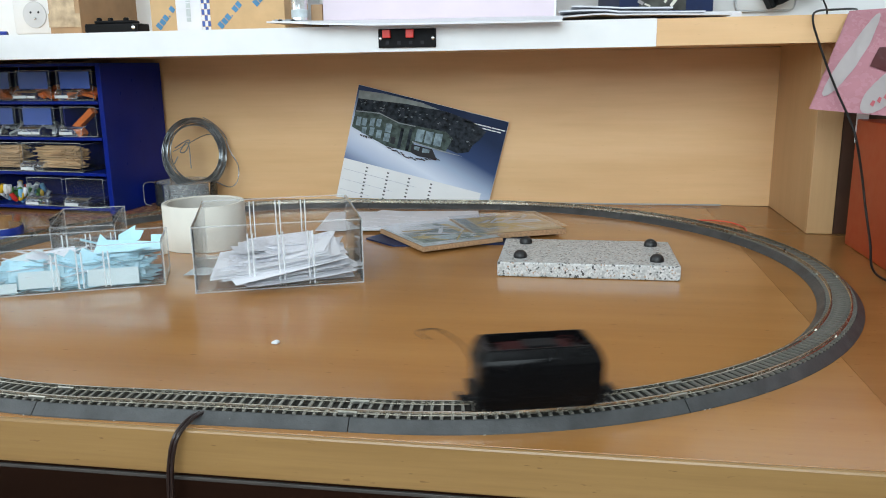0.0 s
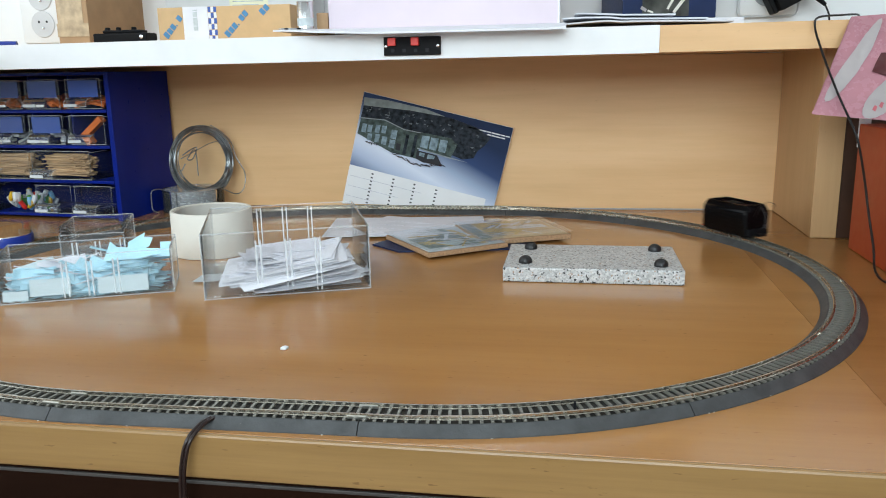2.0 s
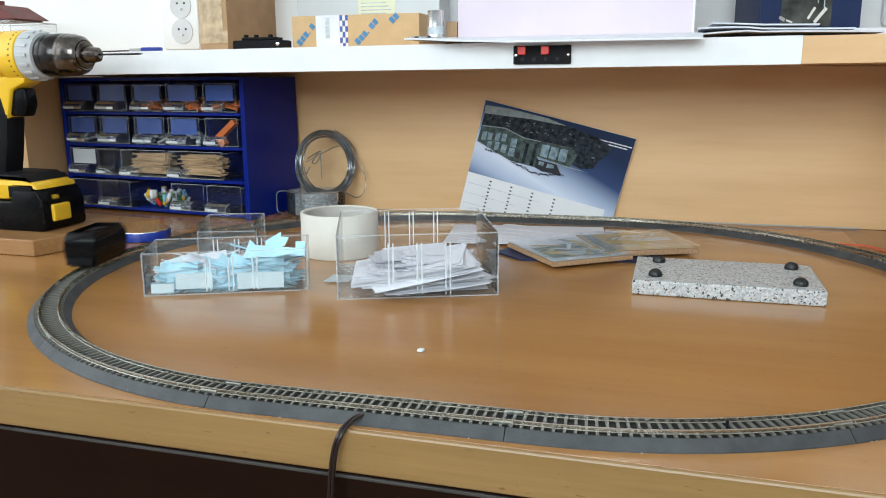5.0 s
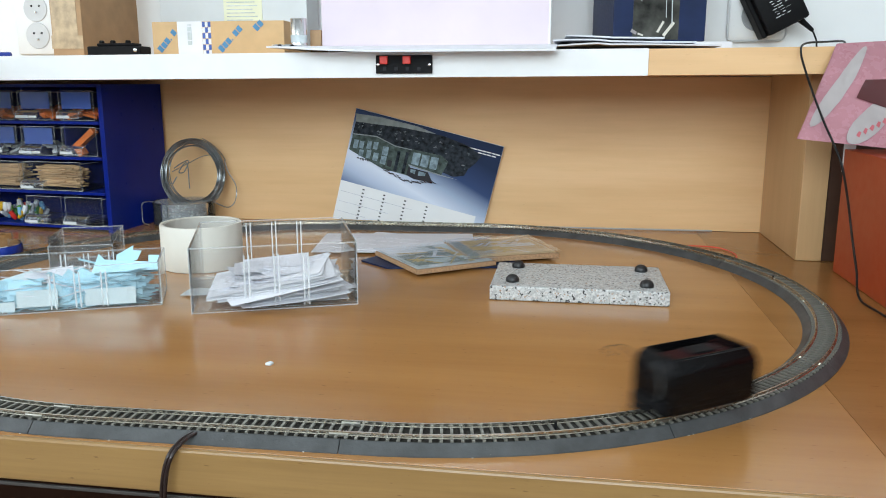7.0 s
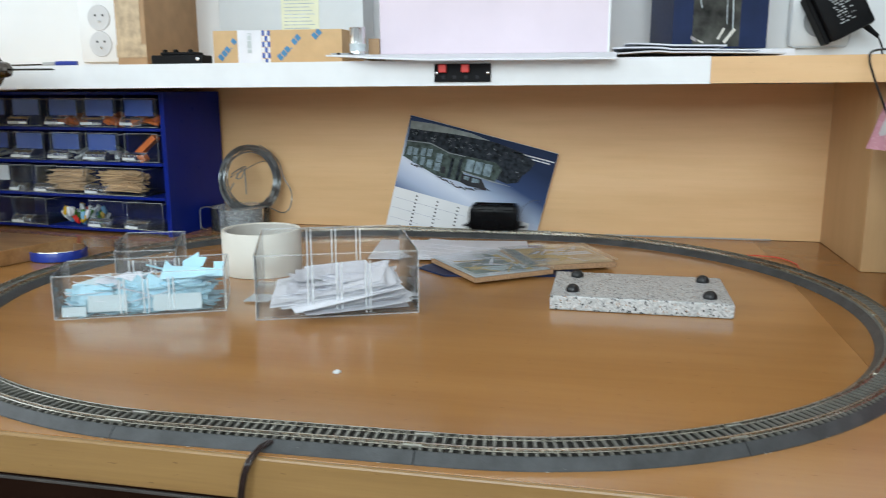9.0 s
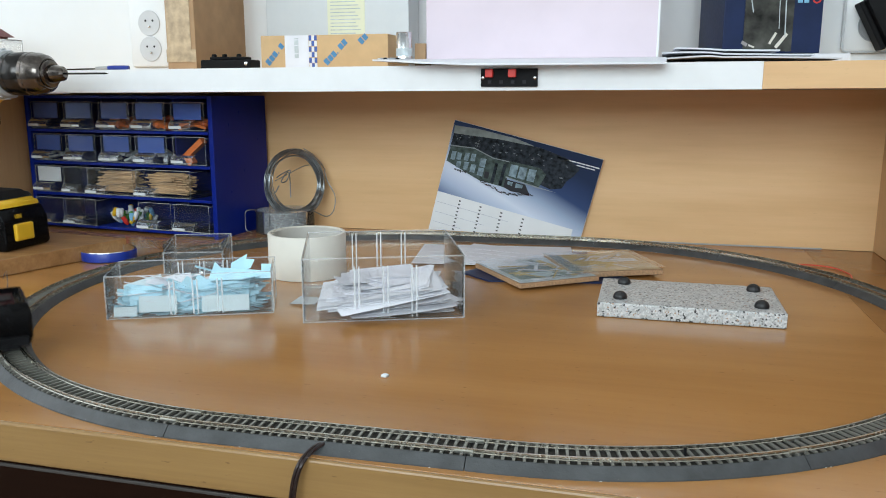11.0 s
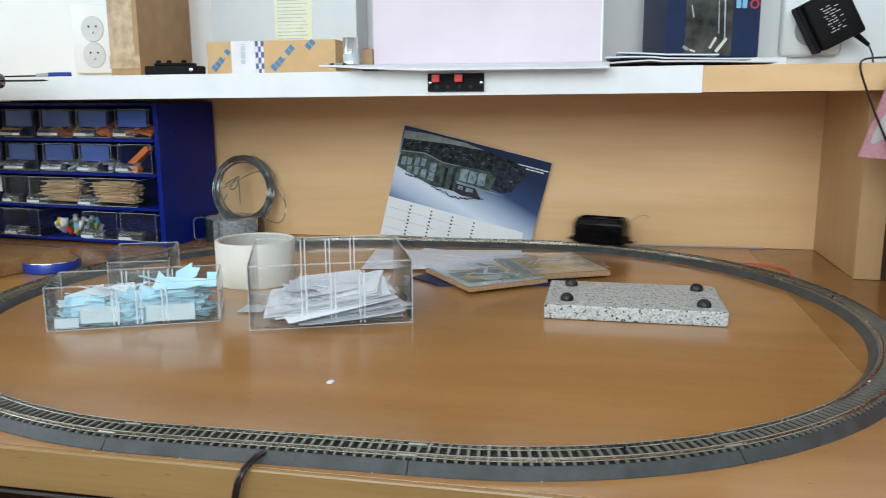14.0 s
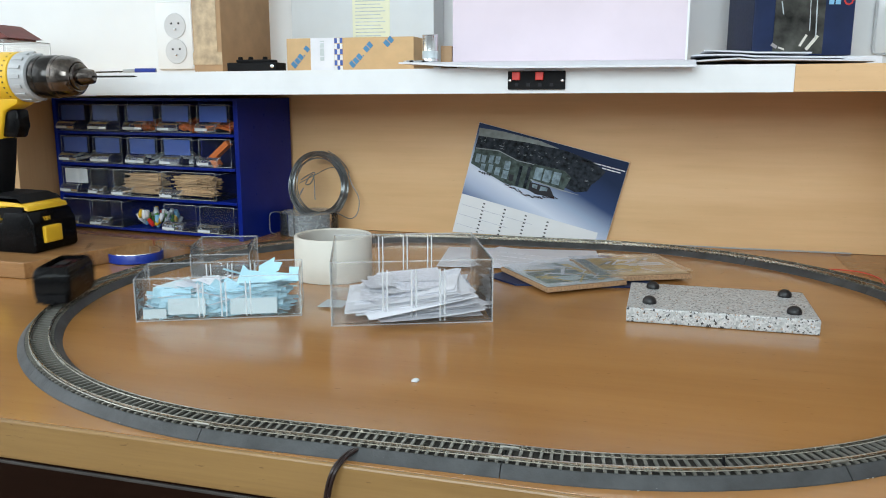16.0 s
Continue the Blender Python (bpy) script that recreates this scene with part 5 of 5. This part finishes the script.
part("logo_ring", turned(bmesh.new(), [(0.0062, 0), (0.0042, 0), (0.0042, 0.0005), (0.0062, 0.0005)], 8, pose(0.116, -0.0003, 0.067, 90), True), RED, c)
solo("magazine_stack", one_box(0, 0.18, 0, 0.12, 0, 0.0125, 0.001), PAPER, "stack of white papers under a navy box", "papers", pose(0.115, 1.19, sz(0.2) + 0.0012))


# ---- sockets, plug and cables ----
def wall_socket(x, z):
    s = thing("wall_socket", pose(x, YB, z), "white double wall socket above the shelf", "socket", "wall sockets")
    part("plate", one_box(-0.036, 0.036, -0.010, -0.0003, -0.052, 0.062, 0.004), WHITE_PLASTIC, s, smooth=True)
    for dz in (-0.0215, 0.0215):
        # The well's recess shade is given by a greyer tone.
        part("well", turned(bmesh.new(), [(0.0205, -0.0100), (0.0212, -0.0112), (0.0198, -0.0112), (0.0185, -0.0104), (0.0180, -0.0102)], 36, pose(0.004, -0.0004, dz, -90) @ pose(0, 0, -0.0215, 180) @ pose(0, 0, -0.0002)), PALE_GREY, s, smooth=True)
        part("pin", turned(bmesh.new(), [(0.0020, 0.0102), (0.0020, 0.0150), (0.001, 0.0158)], 12, pose(0.006, 0, dz - 0.006, 90)), CHROME, s)
        for dx in (-0.002, 0.012):
            # Dark discs take the place of the shaded contact holes.
            part("contact_hole", turned(bmesh.new(), [(0.0019, 0.0103), (0.0019, 0.0121)], 12, pose(dx, 0, dz + 0.004, 90)), INK, s)
    return s


wall_socket(-0.784, 0.3145)
s2 = thing("wall_socket", pose(0.353, YB, 0.312), "white wall socket with a plug-in adapter", "socket", "wall sockets")
part("plate", one_box(-0.040, 0.042, -0.012, -0.0003, -0.038, 0.058, 0.009), WHITE_PLASTIC, s2, smooth=True)
# Grey here paints the shade inside a white well.
part("well", turned(bmesh.new(), [(0.0220, 0.0122), (0.0220, 0.0140), (0.0205, 0.0140), (0.0195, 0.0125)], 36, pose(0.000, 0, -0.002, 90)), GREY_PLASTIC, s2, "grey shaded well", True)
plug = thing("power_adapter", pose(0.369, 1.329, 0.321, 0, -28, 0), "black plug-in power adapter with printed rating", "power adapter")
part("case", one_box(-0.027, 0.031, -0.045, -0.004, -0.034, 0.036, 0.004), BLACK_MATT, plug, smooth=True)
part("back_shell", one_box(-0.034, -0.0272, -0.034, -0.002, -0.034, 0.036, 0.002), BLACK_MATT, plug)
for k in range(10):
    for j in range(2 + k % 2):
        x = -0.010 + 0.0078 * j + 0.0015 * (k % 3)
        part("printed_line", one_box(x, x + 0.0035 + 0.001 * ((k * 7 + j * 5) % 4), -0.0456, -0.0452, 0.018 - 0.0038 * k, 0.0189 - 0.0038 * k - 0.0006 * (k == 7)), GREY_BOX, plug)
part("strain_relief", turned(bmesh.new(), [(0.0045, 0), (0.0038, 0.008), (0.0026, 0.024)], 16, pose(0.022, -0.022, -0.033, 0, 158, 0)), BLACK_MATT, plug, smooth=True)
pts = [(0.4215, 1.307, 0.2880), (0.4265, 1.302, 0.2740), (0.4270, 1.290, 0.2600), (0.434, 1.25, 0.2570), (0.430, 1.20, 0.2600), (0.416, 1.15, 0.2640), (0.385, 1.11, 0.2620), (0.352, 1.075, 0.2585), (0.343, 1.054, 0.2480), (0.344, 1.034, 0.228), (0.349, 1.010, 0.200), (0.357, 0.992, 0.172), (0.364, 0.976, 0.150), (0.371, 0.970, 0.130), (0.379, 0.967, 0.095), (0.384, 0.960, 0.060), (0.386, 0.943, 0.028), (0.384, 0.920, 0.0040), (0.387, 0.86, 0.0030), (0.389, 0.70, 0.0030)]
solo("adapter_cable", tube(bmesh.new(), smooth_path(pts), 0.0012, 8), CABLE, "thin black cable hanging from the shelf", "cable", smooth=True)
pts = [(-0.1262, 0.5290, 0.0040), (-0.1275, 0.5225, 0.0052), (-0.1305, 0.5130, 0.0048), (-0.1345, 0.5045, -0.0010), (-0.138, 0.5020, -0.014), (-0.1405, 0.5020, -0.035), (-0.143, 0.5030, -0.08), (-0.147, 0.504, -0.30)]
solo("track_cable", tube(tube(bmesh.new(), smooth_path([(x - 0.0011, y, z) for x, y, z in pts]), 0.0012, 8), smooth_path([(x + 0.0011, y, z) for x, y, z in pts]), 0.0012, 8), CABLE_BROWN, "dark brown twin cable from the track over the desk edge", "cable", smooth=True)
solo("red_wire", tube(bmesh.new(), smooth_path([(0.235, 1.176, 0.0012), (0.264, 1.182, 0.0015), (0.293, 1.172, 0.0015), (0.306, 1.140, 0.0012), (0.304, 1.112, 0.0012)]), 0.0009, 6), RED_WIRE, "thin red wire lying beside the track", "wire", smooth=True)
solo("dark_rod", tube(bmesh.new(), [(0.02, 1.292, 0.0022), (0.305, 1.299, 0.0018)], 0.0012, 8), GREY_PLASTIC, "thin dark rod lying along the back panel", "rod")
solo("plastic_crumb", prism(bmesh.new(), [(-0.0032, -0.001), (0.001, -0.003), (0.0035, 0.001), (0.001, 0.004), (-0.002, 0.002)], 0, 0.0018, pose(-0.132, 0.657, 0.0004, 0, 0, 20), 0.0005), GREY_BOX, "small white crumb on the desk", "crumb")

# ---- speaker terminal on the shelf edge ----
term = thing("speaker_terminal", pose(-0.141, 1.0628, 0.2265), "black speaker terminal with two red clips", "terminal")
part("plate", one_box(0, 0.069, -0.004, 0, 0, 0.0215, 0.0008), BLACK_MATT, term)
for x in (0.006, 0.034):
    part("red_clip", one_box(x, x + 0.0095, -0.009, -0.0042, 0.011, 0.0205, 0.0008), RED, term, "red spring clip")
    for dx in (0.003, 0.017):
        # Thin dark plate for the shade inside each wire hole.
        part("wire_hole", one_box(x + dx, x + dx + 0.004, -0.0046, -0.0042, 0.0035, 0.0075), INK, term)
for x in (0.003, 0.066):
    part("screw", turned(bmesh.new(), [(0.0019, 0.0042), (0.0019, 0.0050), (0.0012, 0.0055)], 14, pose(x, 0, 0.0105, 90)), CHROME, term, smooth=True)

# ---- right end: orange cabinet and pink bag ----
orange = thing("orange_cabinet", pose(0.4005, 0.55, 0), "bright orange low cabinet standing on the desk", "cabinet")
part("carcass", one_box(0, 0.42, 0, 0.510, 0.0006, 0.142, 0.0012), ORANGE, orange)
part("grey_corner", one_box(-0.0006, 0.012, 0.5105, 0.5115, 0.116, 0.148), WHITE_PLASTIC, orange, "white corner fitting")
# Added filler that darkens the gap between the hutch and the cabinet.
solo("dark_gap_filler", one_box(0.4040, 0.80, 1.1150, 1.130, 0.0006, 0.250), GAP_BROWN, "added dark brown filler in the gap beside the hutch", "board")
bm = bmesh.new()
n = 18
quad = [Vector((0.331, 0.992, 0.157)), Vector((0.470, 0.992, 0.1435)), Vector((0.475, 1.058, 0.262)), Vector((0.3815, 1.058, 0.2575))]


def bag_at(u, v, off=0.0):
    p = (quad[0] * (1 - u) + quad[1] * u) * (1 - v) + (quad[3] * (1 - u) + quad[2] * u) * v
    nz = noise.noise(Vector((u * 3.1, v * 2.7, 3.3))) * 0.006 + noise.noise(Vector((u * 9, v * 8, 1.3))) * 0.0015
    return p + Vector((0, -abs(nz) - off, 0))


def bag_patch(outline, off, mat, name, parent, label=""):
    bm = bmesh.new()
    bm.faces.new([bm.verts.new((u, v, 0)) for u, v in outline])
    bmesh.ops.triangulate(bm, faces=bm.faces[:])
    bmesh.ops.subdivide_edges(bm, edges=bm.edges[:], cuts=5, use_grid_fill=True)
    for v_ in bm.verts:
        v_.co = bag_at(v_.co.x, v_.co.y, off)
    return part(name, bm, mat, parent, label, True)


bag = thing("plastic_bag", pose(0, 0, 0), "pink plastic bag with grey print leaning on the shelf", "bag")
for off in (0.0, -0.004):
    g = [[bm.verts.new(bag_at(i / n, j / n, off)) for j in range(n + 1)] for i in range(n + 1)]
    for i in range(n):
        for j in range(n):
            bm.faces.new((g[i][j], g[i + 1][j], g[i + 1][j + 1], g[i][j + 1]))
part("bag_sheet", bm, PINK_BAG, bag, "", True)
def leaf(a, b, wide, off, name, label):
    """A pointed oval print between two places on the bag."""
    (u0, v0), (u1, v1) = a, b
    du, dv = u1 - u0, v1 - v0
    ln = math.hypot(du, dv)
    ring = []
    for k in range(20):
        t = 2 * math.pi * k / 20
        f, w = 0.5 - 0.5 * math.cos(t), wide * math.sin(t)
        ring.append((u0 + du * f - dv / ln * w, v0 + dv * f + du / ln * w))
    return bag_patch(ring, off, BAG_GREY, name, bag, label)


leaf((0.05, 0.13), (0.31, 0.96), 0.075, 0.0012, "grey_leaf", "long grey printed leaf")
leaf((0.36, 0.01), (0.62, 0.44), 0.105, 0.0012, "grey_leaf", "pale printed leaf")
leaf((0.70, 0.02), (0.92, 0.40), 0.09, 0.0012, "grey_leaf", "pale printed leaf")
bag_patch([(0.34, 0.44), (0.60, 0.43), (0.60, 0.36), (0.92, 0.38), (0.92, 0.64), (0.38, 0.62)], 0.0016, BAG_DARK, "dark_print", bag, "dark red print")
for k in range(5):
    bag_patch([(0.40 + 0.045 * k, 0.09 + 0.035 * k), (0.425 + 0.045 * k, 0.07 + 0.035 * k), (0.435 + 0.045 * k, 0.12 + 0.035 * k), (0.415 + 0.045 * k, 0.13 + 0.035 * k)], 0.0020, BAG_SCRIPT, "printed_mark", bag, "red printed mark")
# ---- far left of the shelf: a model house on a clear box ----
clear_box("clear_storage_box", pose(-1.080, 1.15, sz(-0.96) + 0.001), 0.112, 0.10, 0.056, "clear plastic box on the shelf", ())
hs = thing("model_house", pose(-1.018, 1.195, sz(-0.96) + 0.0575), "tiny model house with a red-brown roof", "model house")
part("house_walls", one_box(-0.045, 0.045, -0.03, 0.03, 0, 0.003), ROOF, hs)
part("roof", prism(bmesh.new(), [(-0.052, 0.0031), (0.054, 0.0031), (0.012, 0.026), (-0.040, 0.026)], -0.036, 0.036, pose(0, 0, 0, 90)), ROOF, hs, "red-brown hipped roof")
part("chimney", one_box(-0.010, -0.003, -0.005, 0.004, 0.0245, 0.034), ROOF, hs)
part("dormer_window", one_box(0.006, 0.013, -0.0372, -0.0362, 0.008, 0.016), GREY_BOX, hs)
# small tools on the shelf
driver = thing("small_screwdriver", pose(0, 0, 0), "small screwdriver with a blue handle on the shelf", "screwdriver")
part("shaft", tube(bmesh.new(), [(-0.775, 1.098, sz(-0.77) + 0.003), (-0.722, 1.112, sz(-0.72) + 0.004)], 0.0012, 8), CHUCK, driver)
part("collar", tube(bmesh.new(), [(-0.722, 1.112, sz(-0.72) + 0.004), (-0.705, 1.117, sz(-0.71) + 0.005)], 0.0030, 10), GREY_PLASTIC, driver)
part("handle", tube(bmesh.new(), smooth_path([(-0.705, 1.117, sz(-0.71) + 0.005), (-0.690, 1.121, sz(-0.69) + 0.0052), (-0.676, 1.125, sz(-0.68) + 0.005)]), 0.0036, 10), LID_BLUE, driver, "blue handle")

# ---- what moves ----
RUN = [(0.0, 0.277), (0.5, 0.434), (1.0, 0.594), (1.5, 0.762), (2.0, 0.938), (2.5, 1.122), (3.0, 1.312), (3.5, 1.500), (3.7, 1.578), (5.8, 2.470), (6.0, 2.556), (6.5, 2.785), (7.0, 3.030),
       (7.5, 3.274), (8.0, 3.522), (8.5, 3.764), (9.0, 4.005), (9.2, 4.100), (11.3, 5.128), (11.5, 5.226), (12.0, 5.473), (12.5, 5.722), (13.0, 5.972), (13.5, 6.222), (14.0, 6.472), (14.5, 6.717), (15.0, 6.962), (15.5, 7.206), (16.0, 7.452)]


def run_at(t):
    ts, ss = [r[0] for r in RUN], [r[1] for r in RUN]
    i = max(0, min(len(ts) - 2, sum(1 for v in ts if v <= t) - 1))
    def slope(k):
        a, b = max(0, k - 1), min(len(ts) - 1, k + 1)
        return (ss[b] - ss[a]) / (ts[b] - ts[a])
    d = ts[i + 1] - ts[i]
    u = (t - ts[i]) / d
    return (2 * u ** 3 - 3 * u * u + 1) * ss[i] + (u ** 3 - 2 * u * u + u) * d * slope(i) + (3 * u * u - 2 * u ** 3) * ss[i + 1] + (u ** 3 - u * u) * d * slope(i + 1)


def motions():
    walk(loco, [(k / 10, OVAL @ on_oval(run_at(k / 10))) for k in range(161)])


motions()
